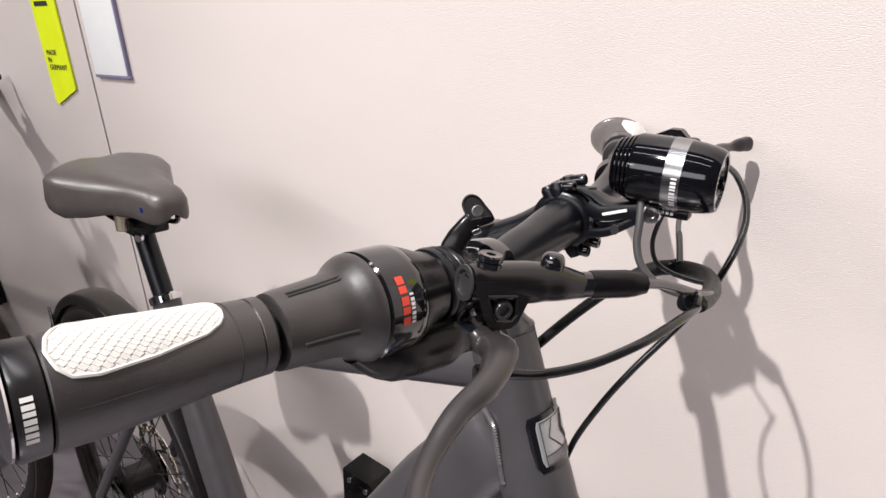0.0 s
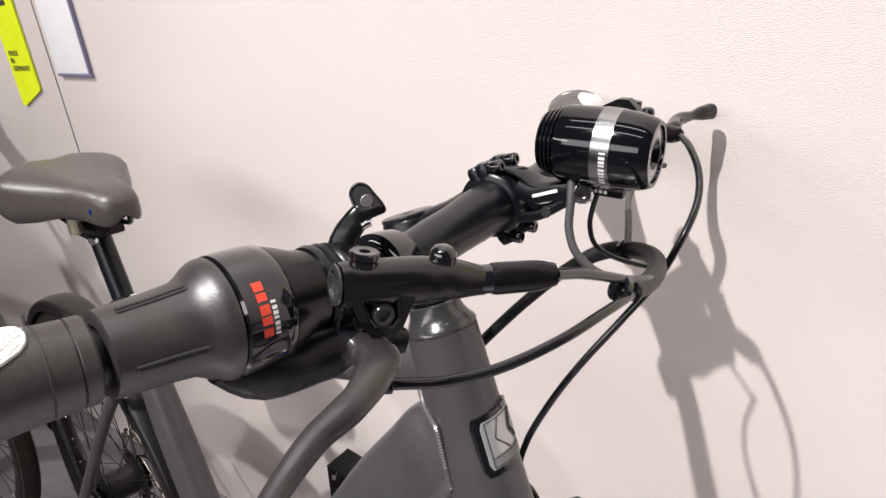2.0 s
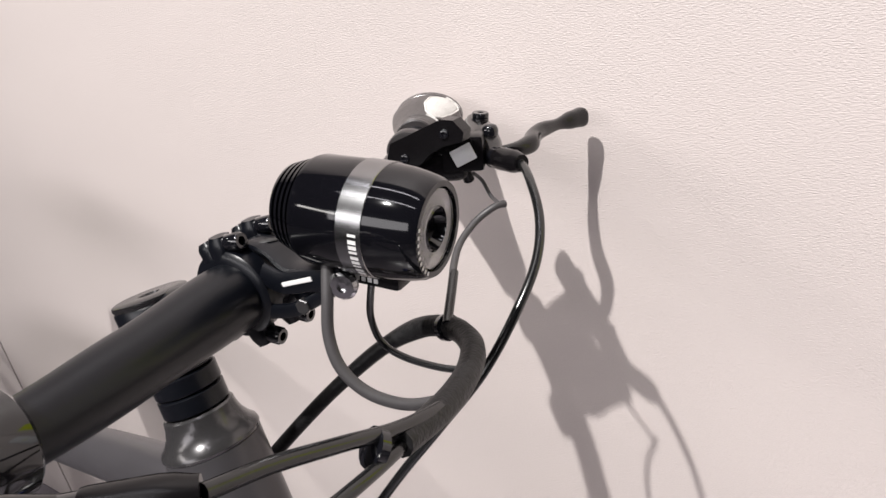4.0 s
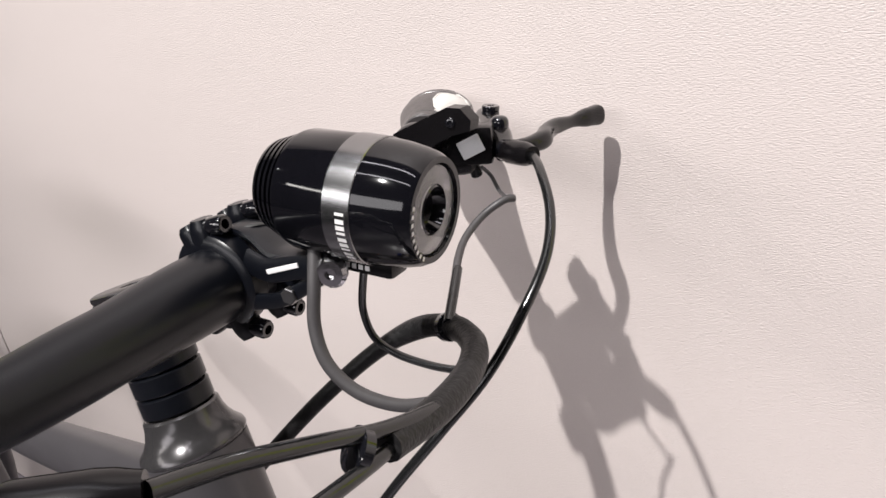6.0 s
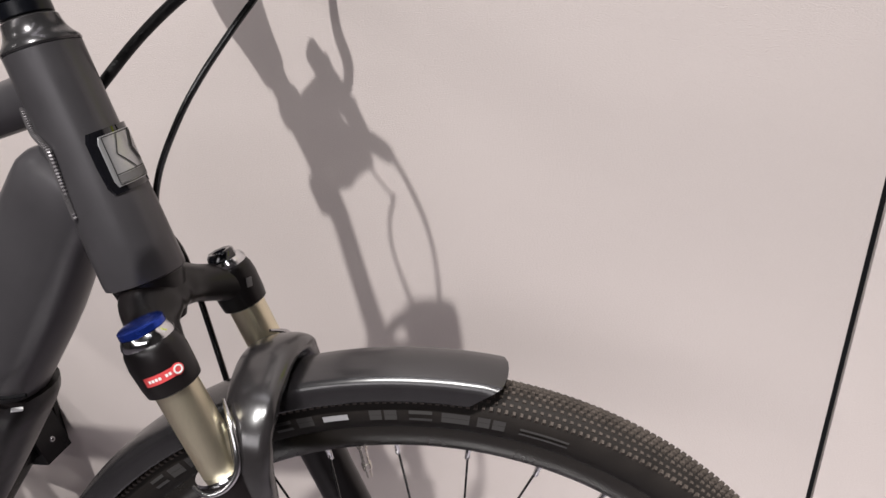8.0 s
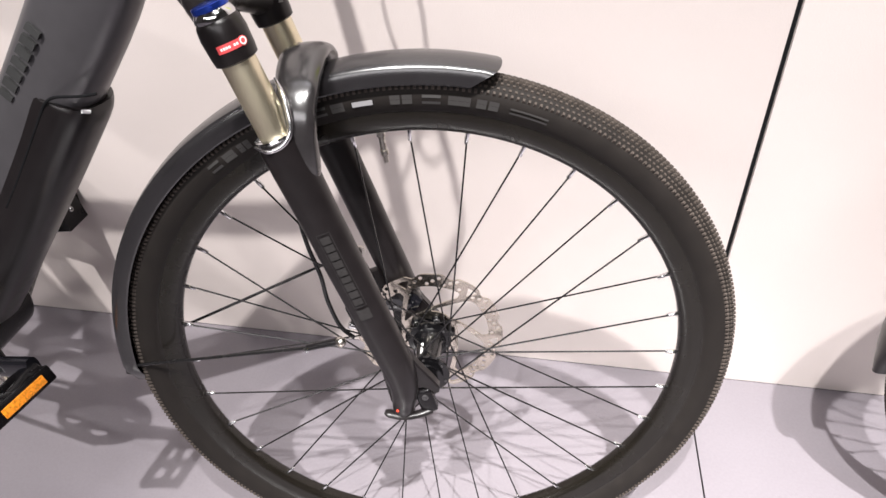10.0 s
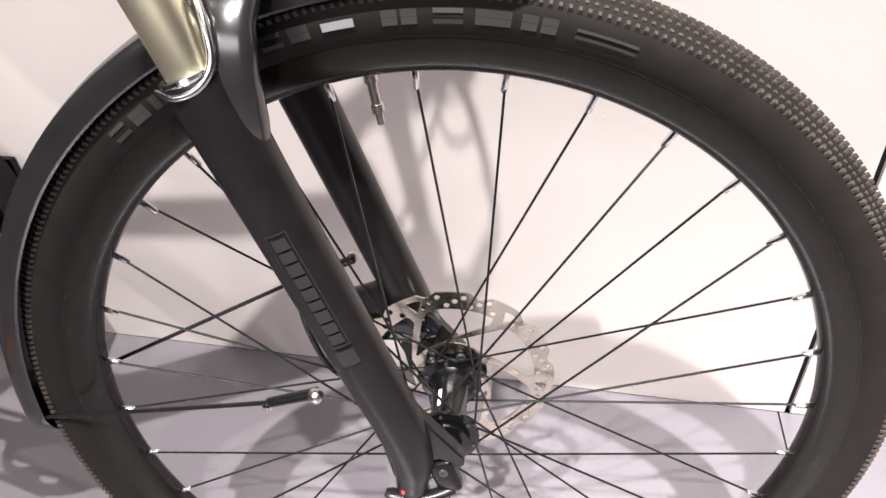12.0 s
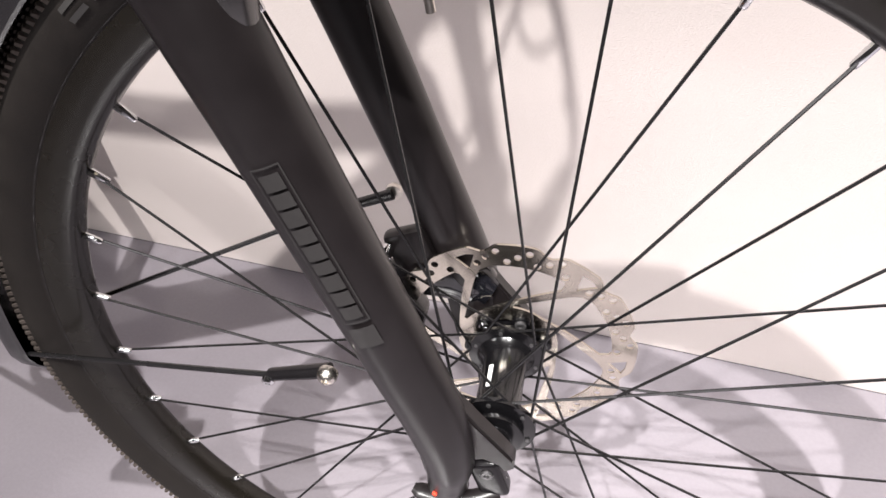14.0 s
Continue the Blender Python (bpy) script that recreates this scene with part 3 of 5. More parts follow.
    g = Geo().lathe(leg_at(0.3120, y), LEG, [(0, 0.0158), (0.0003, 0.0200), (0.0022, 0.0208), (0.0036, 0.0200), (0.004, 0.0158)], 32)
    bp("wiper_seal", g, M_CHROME, leg, "thin silver dust seal rim")
    shape = [(-0.042, 0.098), (-0.0257, 0.0705), (-0.0150, 0.0540), (-0.0061, 0.0411), (0.0092, 0.0208), (0.0158, 0.0104), (0.0152, 0.0030), (0.0115, 0.0010), (0.0085, 0.0062), (-0.0012, 0.0103), (-0.0116, 0.0066), (-0.0178, -0.0041), (-0.0172, -0.0200), (-0.0130, -0.0325), (-0.0290, -0.0345), (-0.0390, -0.0100), (-0.0460, 0.0300)]
    g = Geo()
    for thick, inset in ((0.0085, 0.0), (0.0115, 0.0016)):
        loop = [(x - inset * (1 if x > -0.02 else 0), z - inset * (0.7 if z > 0.02 else -0.4)) for x, z in shape]
        g.plate([loop], thick, Matrix.Translation((0, y * 0.905, 0)) @ Matrix.Rotation(radians(90), 4, "X"))
    bp("dropout", g, M_DARK, leg)
    if side < 0:
        # outlined maker's mark down the outside of the leg
        e1 = Vector((0, -1, 0))
        e2 = LEG.cross(e1).normalized()
        def on_leg(s, w):
            a = w / 0.0203
            p = leg_at(0.220, y) + LEG * s * 0.92
            return p + (e1 * math.cos(a - 0.12) + e2 * math.sin(a - 0.12)) * 0.02065
        g = Geo()
        def strip(s0, s1, w0, w1):
            n = 4
            vs = []
            for i in range(n + 1):
                vs += [on_leg(s0, w0 + (w1 - w0) * i / n), on_leg(s1, w0 + (w1 - w0) * i / n)]
            g.add(vs, [[2 * i, 2 * i + 1, 2 * i + 3, 2 * i + 2] for i in range(n)])
        for s0, s1, w0, w1 in [(0, 0.0009, -0.0068, 0.0068), (0.0955, 0.0964, -0.0068, 0.0068), (0, 0.096, -0.0068, -0.0061), (0, 0.096, 0.0061, 0.0068)]:
            strip(s0, s1, w0, w1)
        b0 = 0.004
        for q, wide in enumerate((0.0088, 0.0080, 0.0092, 0.0086, 0.0090, 0.0072, 0.0096, 0.0086, 0.0082)):
            strip(b0, b0 + wide, -0.0046, 0.0046)
            b0 += wide + 0.0015
        bp("fork_mark", g, M_OUTLINE, leg)
        g = Geo()
        strip(0.1000, 0.1140, -0.0066, 0.0066)
        bp("fork_patch", g, M_OUTLINE, leg)
half = [(-0.1010, -0.0640, 0.240), (-0.0995, -0.0642, 0.262), (-0.0998, -0.0650, 0.285), (-0.1005, -0.0660, 0.305), (-0.1020, -0.0625, 0.3275), (-0.1045, -0.0480, 0.3455), (-0.1058, -0.0240, 0.3565)]
width = [(0.0060, 0.006), (0.0100, 0.010), (0.0115, 0.0120), (0.0105, 0.0125), (0.0092, 0.0150), (0.0088, 0.0195), (0.0088, 0.0215)]
arch = Geo().sweep(half + [(-0.1062, 0, 0.3605)] + [(x, -y, z) for x, y, z in half[::-1]], width + [(0.0092, 0.0220)] + width[::-1], 26, up=(1, 0, 0), smooth=7, power=2.3)
arch_ob = bp("fork_arch", arch, M_ARCH, label="satin dark grey fork arch over the tyre")
for side in (-1, 1):
    lip = [(-0.1400, 0.0790, 0.3045), (-0.1276, 0.0848, 0.3030), (-0.1150, 0.0820, 0.3075), (-0.1080, 0.0770, 0.3180), (-0.1085, 0.0725, 0.3320), (-0.1135, 0.0640, 0.3470), (-0.1225, 0.0500, 0.3560)]
    g = Geo().sweep([(x, side * y, z) for x, y, z in lip], [0.0012, 0.0020, 0.0024, 0.0026, 0.0026, 0.0022, 0.0012], 10, smooth=6)
    bp("arch_lip", g, M_LIP, arch_ob, "bright silver edge of the fork arch")
axle = Geo().cyl((0, -0.062, 0), (0, 0.072, 0), 0.0058, 16)
qr = bp("quick_release", axle, M_PLASTIC, label="black quick release axle")
bp("axle_nut", Geo().lathe((0.002, -0.044, -0.002), (0, -1, 0), [(0, 0.0105), (0.002, 0.0115), (0.010, 0.0110), (0.012, 0.0090), (0.0125, 0.004)], 20), M_PLASTIC, qr)
bp("axle_block", Geo().box((0.0005, -0.0585, -0.0110), (0.0190, 0.013, 0.0340), Matrix.Rotation(radians(-16), 3, "Y"), 0.004, 3), M_PLASTIC, qr)
bp("axle_screw", Geo().lathe((-0.0005, -0.0648, -0.0035), (0, -1, 0), [(0, 0.0040), (0.0012, 0.0040), (0.0018, 0.0034), (0.0018, 0.0018), (0.0004, 0.0016)], 16), M_STONE, qr)
bp("release_lever", Geo().sweep([(0.006, -0.060, -0.0260), (-0.008, -0.066, -0.0285), (-0.026, -0.070, -0.0275), (-0.040, -0.070, -0.0245), (-0.0460, -0.069, -0.0225)], [(0.006, 0.0045), (0.0055, 0.0040), (0.0058, 0.0036), (0.0060, 0.0036), (0.0035, 0.0020)], 12, smooth=5), M_DARK, qr)
# the red glint by the lever, painted on as a coloured dot
bp("release_glint", Geo().lathe((-0.0305, -0.0775, -0.0125), (-0.3, -1, 0.2), [(-0.006, 0.0016), (0.0003, 0.0016), (0.0006, 0.0010)], 14), M_RED, qr, "red glint on the release lever, painted as a small dot")
tip20 = Matrix.Rotation(radians(-20), 3, "Y")
caliper = Geo().box((-0.0800, 0.0440, 0.0300), (0.030, 0.034, 0.050), tip20, 0.008, 3)
cal = bp("brake_caliper", caliper, M_PLASTIC, label="black hydraulic disc brake caliper")
bp("caliper_half", Geo().sweep([(-0.0640, 0.0570, 0.0400), (-0.0440, 0.0580, 0.0430), (-0.0270, 0.0570, 0.0400), (-0.0140, 0.0550, 0.0340)], [(0.014, 0.009), (0.018, 0.011), (0.0195, 0.012), (0.012, 0.008)], 20, up=(0, 1, 0), smooth=4, power=2.8), M_GLOSS, cal)
bp("caliper_half", Geo().box((-0.0760, 0.0300, 0.0250), (0.022, 0.012, 0.038), tip20, 0.004, 3), M_PLASTIC, cal)
bp("caliper_mount", Geo().box((-0.0660, 0.0520, 0.0640), (0.030, 0.012, 0.046), tip20, 0.004, 2), M_DARK, cal)
for x, z in ((-0.1000, 0.0480), (-0.0960, 0.0060)):
    bp("caliper_bolt", Geo().lathe((x, 0.0480, z), (-0.9, 0, 0.4), [(-0.010, 0.0045), (0.0, 0.0045), (0.0004, 0.0060), (0.0050, 0.0060), (0.0056, 0.0048), (0.0056, 0.0026), (0.0036, 0.0024)], 16), M_CHROME, cal)
bp("caliper_bolt", Geo().cyl((-0.083, 0.045, 0.074), (-0.083, 0.033, 0.074), 0.0045, 12), M_CHROME, cal)

# -- head tube, headset and stem --
SEATING = Matrix.Translation((-0.001, -0.002, -0.0080))
HT0, HT1 = Vector((-0.190, 0.003, 0.434)), Vector((-0.2365, 0.0135, 0.594))
UPT = (HT1 - HT0).normalized()
FWD = Vector((0, 1, 0)).cross(UPT).normalized()
head = bp("head_tube", Geo().lathe(HT0, UPT, [(-0.001, 0.0275), (0.0, 0.0292), (0.004, 0.0296), (0.05, 0.0288), (0.11, 0.0262), (0.162, 0.0256), (0.1665, 0.0256), (0.167, 0.024)], 40), M_FRAME, label="anthracite painted head tube")
bp("headset_cone", Geo().lathe(HT1, UPT, [(0.0, 0.0256), (0.0015, 0.0262), (0.0035, 0.0256), (0.0065, 0.0228), (0.0105, 0.0204), (0.0150, 0.0190), (0.0190, 0.0184), (0.020, 0.0172)], 36), M_STONE, head, "polished dark headset cone")
for q in range(3):
    bp("headset_spacer", Geo().lathe(HT1 + UPT * (0.0205 + q * 0.0108), UPT, [(0, 0.0160), (0.001, 0.0172), (0.0095, 0.0172), (0.0104, 0.0160)], 32), M_BAR, head)
stem_at = HT1 + UPT * 0.069
CL = Vector((-0.188, 0.019, 0.690))
stem = Geo().lathe(HT1 + UPT * 0.0535, UPT, [(0, 0.0180), (0.002, 0.0195), (0.026, 0.0190), (0.0275, 0.0180)], 32)
stem.sweep([stem_at, stem_at.lerp(CL, 0.5), CL - Vector((0.006, 0, 0))], [(0.015, 0.0135), (0.0130, 0.0125), (0.0165, 0.0145)], 20, smooth=5)
stem_ob = bp("stem", stem, M_BAR, label="black aluminium handlebar stem")
bp("stem_cap", Geo().lathe(HT1 + UPT * 0.0808, UPT, [(0, 0.0185), (0.0012, 0.0190), (0.0028, 0.0188), (0.0036, 0.0170), (0.0034, 0.0055), (0.0020, 0.0050)], 36), M_SATIN, stem_ob, "flat satin black steerer cap")


def at_clamp(y, a, r):
    return CL + Vector((r * math.cos(radians(a)), y, r * math.sin(radians(a))))


plate = Geo()
for y in (-0.0105, 0.0105):
    plate.lathe(CL + Vector((0, y - 0.0058, 0)), (0, 1, 0), [(0, 0.0160), (0.0006, 0.0190), (0.002, 0.0203), (0.0096, 0.0203), (0.011, 0.0190), (0.0116, 0.0160)], 36)
bp("stem_clamp", plate, M_BAR, stem_ob, "black two-band handlebar clamp")
for y in (-0.0105, 0.0105):
    for a0, back in ((100, 118), (-66, -112)):
        g = Geo().sweep([at_clamp(y, a0, 0.0165), at_clamp(y, a0, 0.0215), at_clamp(y, a0, 0.0262)], [(0.0058, 0.0055), (0.0055, 0.0052), (0.0042, 0.0038)], 14, up=(1, 0, 0), smooth=3, power=3)
        bp("clamp_lug", g, M_BAR, stem_ob)
        g = Geo().sweep([at_clamp(y, back, 0.0175), at_clamp(y, back, 0.0225), at_clamp(y, back, 0.0255)], [(0.0058, 0.0050), (0.0055, 0.0045), (0.0042, 0.0032)], 14, up=(1, 0, 0), smooth=3, power=3)
        bp("clamp_lug", g, M_BAR, stem_ob)
        b = at_clamp(y, a0 - (14 if a0 > 0 else -10), 0.0232)
        d = Vector((1, 0, 0.22 if a0 > 0 else -0.1)).normalized()
        bp("clamp_bolt", Geo().lathe(b - d * 0.003, d, [(0, 0.0036), (0.001, 0.0040), (0.0085, 0.0040), (0.0095, 0.0034), (0.0095, 0.0020), (0.0065, 0.0018)], 18), M_GLOSS, stem_ob, "glossy black clamp bolt")
# badge on the head tube
def badge_geo(w, h, dr, a_mid=0.0, s_mid=0.0, top=0.0):
    mid = HT0 + UPT * (0.0855 + s_mid)
    rr = 0.0275 + dr
    rings = []
    n, m = 12, 8
    for j in range(m + 1):
        v = -1 + 2 * j / m
        cut = 1 - 0.10 * max(0, abs(v) - 0.75) / 0.25
        row = []
        for i in range(n + 1):
            u = -1 + 2 * i / n
            a = a_mid + u * cut * w / 2 / rr
            row.append(mid + UPT * (v * h / 2) + (FWD * math.cos(a) + Vector((0, 1, 0)) * math.sin(a)) * rr)
        rings.append(row)
    g = Geo()
    vs = [p for r in rings for p in r]
    inner = [p - FWD * 0.003 for p in vs]
    fs = [[j * (n + 1) + i, j * (n + 1) + i + 1, (j + 1) * (n + 1) + i + 1, (j + 1) * (n + 1) + i] for j in range(m) for i in range(n)]
    g.add(vs, fs)
    edge = [i for i in range(n + 1)] + [j * (n + 1) + n for j in range(1, m + 1)] + [m * (n + 1) + i for i in range(n - 1, -1, -1)] + [j * (n + 1) for j in range(m - 1, 0, -1)]
    k = len(vs)
    g.add([vs[i] for i in edge] + [inner[i] for i in edge], [[i, (i + 1) % len(edge), len(edge) + (i + 1) % len(edge), len(edge) + i] for i in range(len(edge))])
    return g


BA = -0.16


def badge_line(g, pts, wide):
    """A thin raised line on the badge, by (across, along) places in metres from its middle."""
    rr = 0.0275 + 0.0027
    for (u0, v0), (u1, v1) in zip(pts, pts[1:]):
        k = max(1, int(abs(u1 - u0) / 0.003))
        e = Vector((u1 - u0, v1 - v0)).normalized()
        side = Vector((-e.y, e.x)) * wide / 2
        vs = []
        for i in range(k + 1):
            c = Vector((u0 + (u1 - u0) * i / k, v0 + (v1 - v0) * i / k))
            for q in (c - side, c + side):
                a = BA + q.x / rr
                vs.append(HT0 + UPT * (0.0855 + q.y) + (FWD * math.cos(a) + Vector((0, 1, 0)) * math.sin(a)) * rr)
        g.add(vs, [[2 * i, 2 * i + 1, 2 * i + 3, 2 * i + 2] for i in range(k)])
    return g


badge = bp("head_badge", badge_geo(0.043, 0.043, 0.0016, BA), M_GLOSS, head, "black badge with silver emblem")
bp("badge_field", badge_geo(0.034, 0.035, 0.0021, BA), M_BADGE, head)
g = badge_line(Geo(), [(-0.0145, -0.0165), (0.0145, -0.0165), (0.0145, 0.0165), (-0.0145, 0.0165), (-0.0145, -0.0165)], 0.0007)
badge_line(g, [(-0.0145, -0.0095), (0.0145, -0.0095)], 0.0007)
badge_line(g, [(-0.003, 0.0160), (-0.0085, 0.0035), (0.0035, -0.0090)], 0.0009)
badge_line(g, [(0.013, 0.0160), (0.0065, 0.0040), (0.0140, -0.0060)], 0.0035)
bp("badge_line", g, M_INK, badge)
g = badge_line(Geo(), [(-0.0140, -0.0130), (0.0140, -0.0130)], 0.0055)
bp("badge_bar", g, M_GREY, badge)
# -- handlebar, sitting slightly askew in its clamp --
BAR_SEAT = Matrix.Translation((0.0005, -0.002, 0.690 - 0.0080)) @ Matrix.Rotation(radians(0.8), 4, "Z") @ Matrix.Rotation(radians(-1.4), 4, "X") @ Matrix.Translation((0, 0, -0.690))
SEATING = BAR_SEAT
BAR = [(-0.247, -0.325, 0.703), (-0.218, -0.237, 0.699), (-0.196, -0.155, 0.695), (-0.191, -0.10, 0.6875), (-0.189, -0.05, 0.6880), (-0.188, 0, 0.690)]
BAR = BAR + [(x, -y, z) for x, y, z in BAR[-2::-1]]
RB = [0.0111, 0.0111, 0.0113, 0.0121, 0.0138, 0.0156]
bp("handlebar", Geo().sweep(BAR, RB + RB[-2::-1], 24, smooth=8), M_BAR, label="black anodised flat handlebar")


def on_bar(y):
    """The bar's middle and its direction outwards, at y."""
    pts = sorted(BAR, key=lambda p: p[1])
    for a, b in zip(pts, pts[1:]):
        if a[1] <= y <= b[1]:
            break
    a, b = Vector(a), Vector(b)
    return a.lerp(b, (y - a.y) / (b.y - a.y)), (b - a).normalized() * (1 if y > 0 else -1)


for side in (-1, 1):
    y0 = -0.241 if side < 0 else 0.252
    length = 0.090 if side < 0 else 0.078
    p, d = on_bar(y0)
    k = length / 0.09
    prof = [(0, 0.0148), (0.001, 0.0157), (0.0055 * k, 0.0158), (0.006 * k, 0.0153), (0.0065 * k, 0.0158), (0.015 * k, 0.0161), (0.030 * k, 0.0171), (0.050 * k, 0.0190), (0.066 * k, 0.0198), (0.0784 * k, 0.0197), (0.0791 * k, 0.0191), (0.0792 * k, 0.0175)]
    fore = d.cross(Vector((0, 0, 1))).normalized()
    wing = 0.0 if side < 0 else 0.42
    def winged(g, p=p, d=d, fore=fore, wing=wing):
        g.v = [v + fore * ((v - p).dot(fore) * wing * min(1.0, max(0.0, (v - p).dot(d) / 0.055))) for v in g.v]
        return g
    grip = bp("grip", winged(Geo().lathe(p, d, prof, 40)), M_RUBBER, label="dark grey rubber grip with pale inlay")
    bp("grip_clamp", winged(Geo().lathe(p + d * 0.0794 * k, d, [(0, 0.0178), (0.0001, 0.0191), (0.0007, 0.0198), (0.008, 0.0201), (0.0098, 0.0195), (0.0103, 0.014)], 36)), M_SATIN, grip)
    bp("grip_ring", Geo().lathe(p + d * (0.0797 * k + 0.0101), d, [(0, 0.0140), (0.0004, 0.0188), (0.0012, 0.0190), (0.0018, 0.0170), (0.0018, 0.006)], 36 if side < 0 else 37), M_CHROME, grip, "thin silver end ring")
    if side:
        e1 = d.cross(Vector((0, 0, 1))).normalized()
        if e1.x < 0:
            e1 = -e1
        e2 = e1.cross(d).normalized()
        if e2.z < 0:
            e2 = -e2
        def on_grip(s, a, dr, p=p, d=d, e1=e1, e2=e2, k=k):
            r = float(np.interp(s, [0, 0.015, 0.030, 0.050, 0.066, 0.073, 0.0755, 0.080, 0.09], [0.0158, 0.0161, 0.0171, 0.0190, 0.0198, 0.0196, 0.0198, 0.0202, 0.0202]))
            return p + d * s * k + (e1 * math.cos(a) + e2 * math.sin(a)) * (r + dr)
        # pale inlay with a lattice of raised diamonds and a thin lip
        trim = 0.0 if side < 0 else -0.10
        SA = [0.0185, 0.0192, 0.0215, 0.0272, 0.0458, 0.0644, 0.0720, 0.0760, 0.0775]
        def inlay_low(s):
            return float(np.interp(s, SA, [1.30, 1.07, 0.90, 0.735, 0.555, 0.49, 0.55, 0.74, 1.05])) + trim
        def inlay_high(s):
            return float(np.interp(s, SA, [1.30, 1.58, 1.80, 1.98, 2.15, 2.10, 1.72, 1.36, 1.06])) + trim * 7
        g, n, m = Geo(), 36, 10
        rows = []
        for i in range(n + 1):
            s = 0.048 - 0.0295 * math.cos(math.pi * i / n)
            lo, hi = inlay_low(s), inlay_high(s)
            rows.append([on_grip(s, lo + (hi - lo) * j / m, 0.0005) for j in range(m + 1)])
        g.add([q for r in rows for q in r], [[i * (m + 1) + j, i * (m + 1) + j + 1, (i + 1) * (m + 1) + j + 1, (i + 1) * (m + 1) + j] for i in range(n) for j in range(m)])
        bp("grip_inlay", winged(g), M_INLAY, grip, "off-white textured rubber inlay")
        lip = [r[0] for r in rows] + [r[-1] for r in rows[-2:0:-1]]
        bp("inlay_lip", winged(Geo().sweep(lip, 0.00075, 6, smooth=1, closed=True)), M_INLAY, grip)
        g = Geo()
        ds, da = 0.0042, 0.140
        for i in range(-4, 34):
            for j in range(0, 44):
                s = 0.0185 + i * ds / 2 + 0.0006 * j
                a = 0.45 + j * da / 2
                if (i + j) % 2 or not 0.0195 < s < 0.0765 or not inlay_low(s) + 0.06 < a < inlay_high(s) - 0.05:
                    continue
                r0, r1 = 0.0005, 0.00078
                ring0 = [on_grip(s - ds * 0.5, a - 0.02, r0), on_grip(s, a - da * 0.5, r0), on_grip(s + ds * 0.5, a + 0.02, r0), on_grip(s, a + da * 0.5, r0)]
                ring1 = [on_grip(s - ds * 0.43, a - 0.015, r1), on_grip(s, a - da * 0.43, r1), on_grip(s + ds * 0.43, a + 0.015, r1), on_grip(s, a + da * 0.43, r1)]
                g.add(ring0 + ring1, [[4, 5, 6, 7], [0, 1, 5, 4], [1, 2, 6, 5], [2, 3, 7, 6], [3, 0, 4, 7]])
        bp("grip_lattice", winged(g), M_INLAY, grip, angle=5)
        for a0, a1, s0, s1 in ((0.02, 0.02, 0.072, 0.046), (-0.10, -0.10, 0.038, 0.030)):
            bp("grip_seam", Geo().sweep([on_grip(s0 + (s1 - s0) * q / 4, a0, 0.0) for q in range(5)], 0.0003, 6, smooth=1), M_OUTLINE, grip)
        bp("grip_seam", Geo().sweep([on_grip(0.0155, 2.4 - 0.25 * q, 0.0) for q in range(14)], 0.0004, 6, smooth=1), M_INK, grip)
        g = Geo()
        for q in range(7):
            a = 0.44 - q * 0.115
            for s0, s1, a0, a1 in ((0, 0.0036, 0, 0.088 if q % 2 else 0.078),):
                g.add([on_grip(0.0838 + s0, a - a0, 0.00005), on_grip(0.0838 + s1, a - a0, 0.00005), on_grip(0.0838 + s1, a - a1, 0.00005), on_grip(0.0838 + s0, a - a1, 0.00005)], [[0, 1, 2, 3]])
        if side < 0:
            bp("grip_mark", g, M_WHITE, grip)

# twist shifter on the right
d = (Vector(BAR[1]) - Vector(BAR[2])).normalized()
p = Vector(BAR[2]) - d * (0.019 / -d.y)
sh = bp("twist_shifter", Geo().lathe(p, d, [(0.0, 0.0125), (0.0005, 0.0158), (0.004, 0.0162), (0.0045, 0.0150), (0.0055, 0.0150), (0.006, 0.0164), (0.016, 0.0170), (0.026, 0.0190), (0.034, 0.0222), (0.0405, 0.0243)], 44), M_PLASTIC, label="black twist shifter beside the grip")
bp("shifter_band", Geo().lathe(p, d, [(0.0405, 0.0240), (0.0415, 0.0249), (0.0460, 0.0254), (0.0560, 0.0254), (0.0612, 0.0251), (0.0622, 0.0242)], 48), M_GLOSS, sh, "glossy black gear window band")
bp("shifter_sleeve", Geo().lathe(p, d, [(0.0626, 0.0235), (0.0632, 0.0248), (0.0655, 0.0246), (0.0685, 0.0232), (0.0718, 0.0207), (0.0760, 0.0184), (0.0860, 0.0174), (0.1030, 0.0164), (0.1055, 0.0160), (0.1062, 0.0140)], 48), M_RUBBER, sh, "dark grey twist sleeve with grooves")
bp("shifter_collar", Geo().lathe(p, d, [(0.0050, 0.0150), (0.0054, 0.0176), (0.0068, 0.0182), (0.0082, 0.0176), (0.0088, 0.0168), (0.0096, 0.0180), (0.0112, 0.0188), (0.0130, 0.0182), (0.0136, 0.0172), (0.0146, 0.0186), (0.0166, 0.0192), (0.0188, 0.0186), (0.0194, 0.0160)], 40), M_BAR, sh, "ribbed black clamp collar")
e1 = d.cross(Vector((0, 0, 1))).normalized()
e1 = e1 if e1.x > 0 else -e1
e2 = e1.cross(d)
e2 = e2 if e2.z > 0 else -e2
def on_shift(s, a, r):
    return p + d * s + (e1 * math.cos(a) + e2 * math.sin(a)) * r
for a in (1.27, -0.14, -1.55, 2.68):
    for da in (-0.055, 0.055):
        pts = [on_shift(q, a + da, r) for q, r in ((0.0745, 0.0189), (0.080, 0.0181), (0.090, 0.0173), (0.1000, 0.01675))]
        bp("sleeve_groove", Geo().sweep(pts, 0.00055, 6, smooth=2), M_INK, sh)
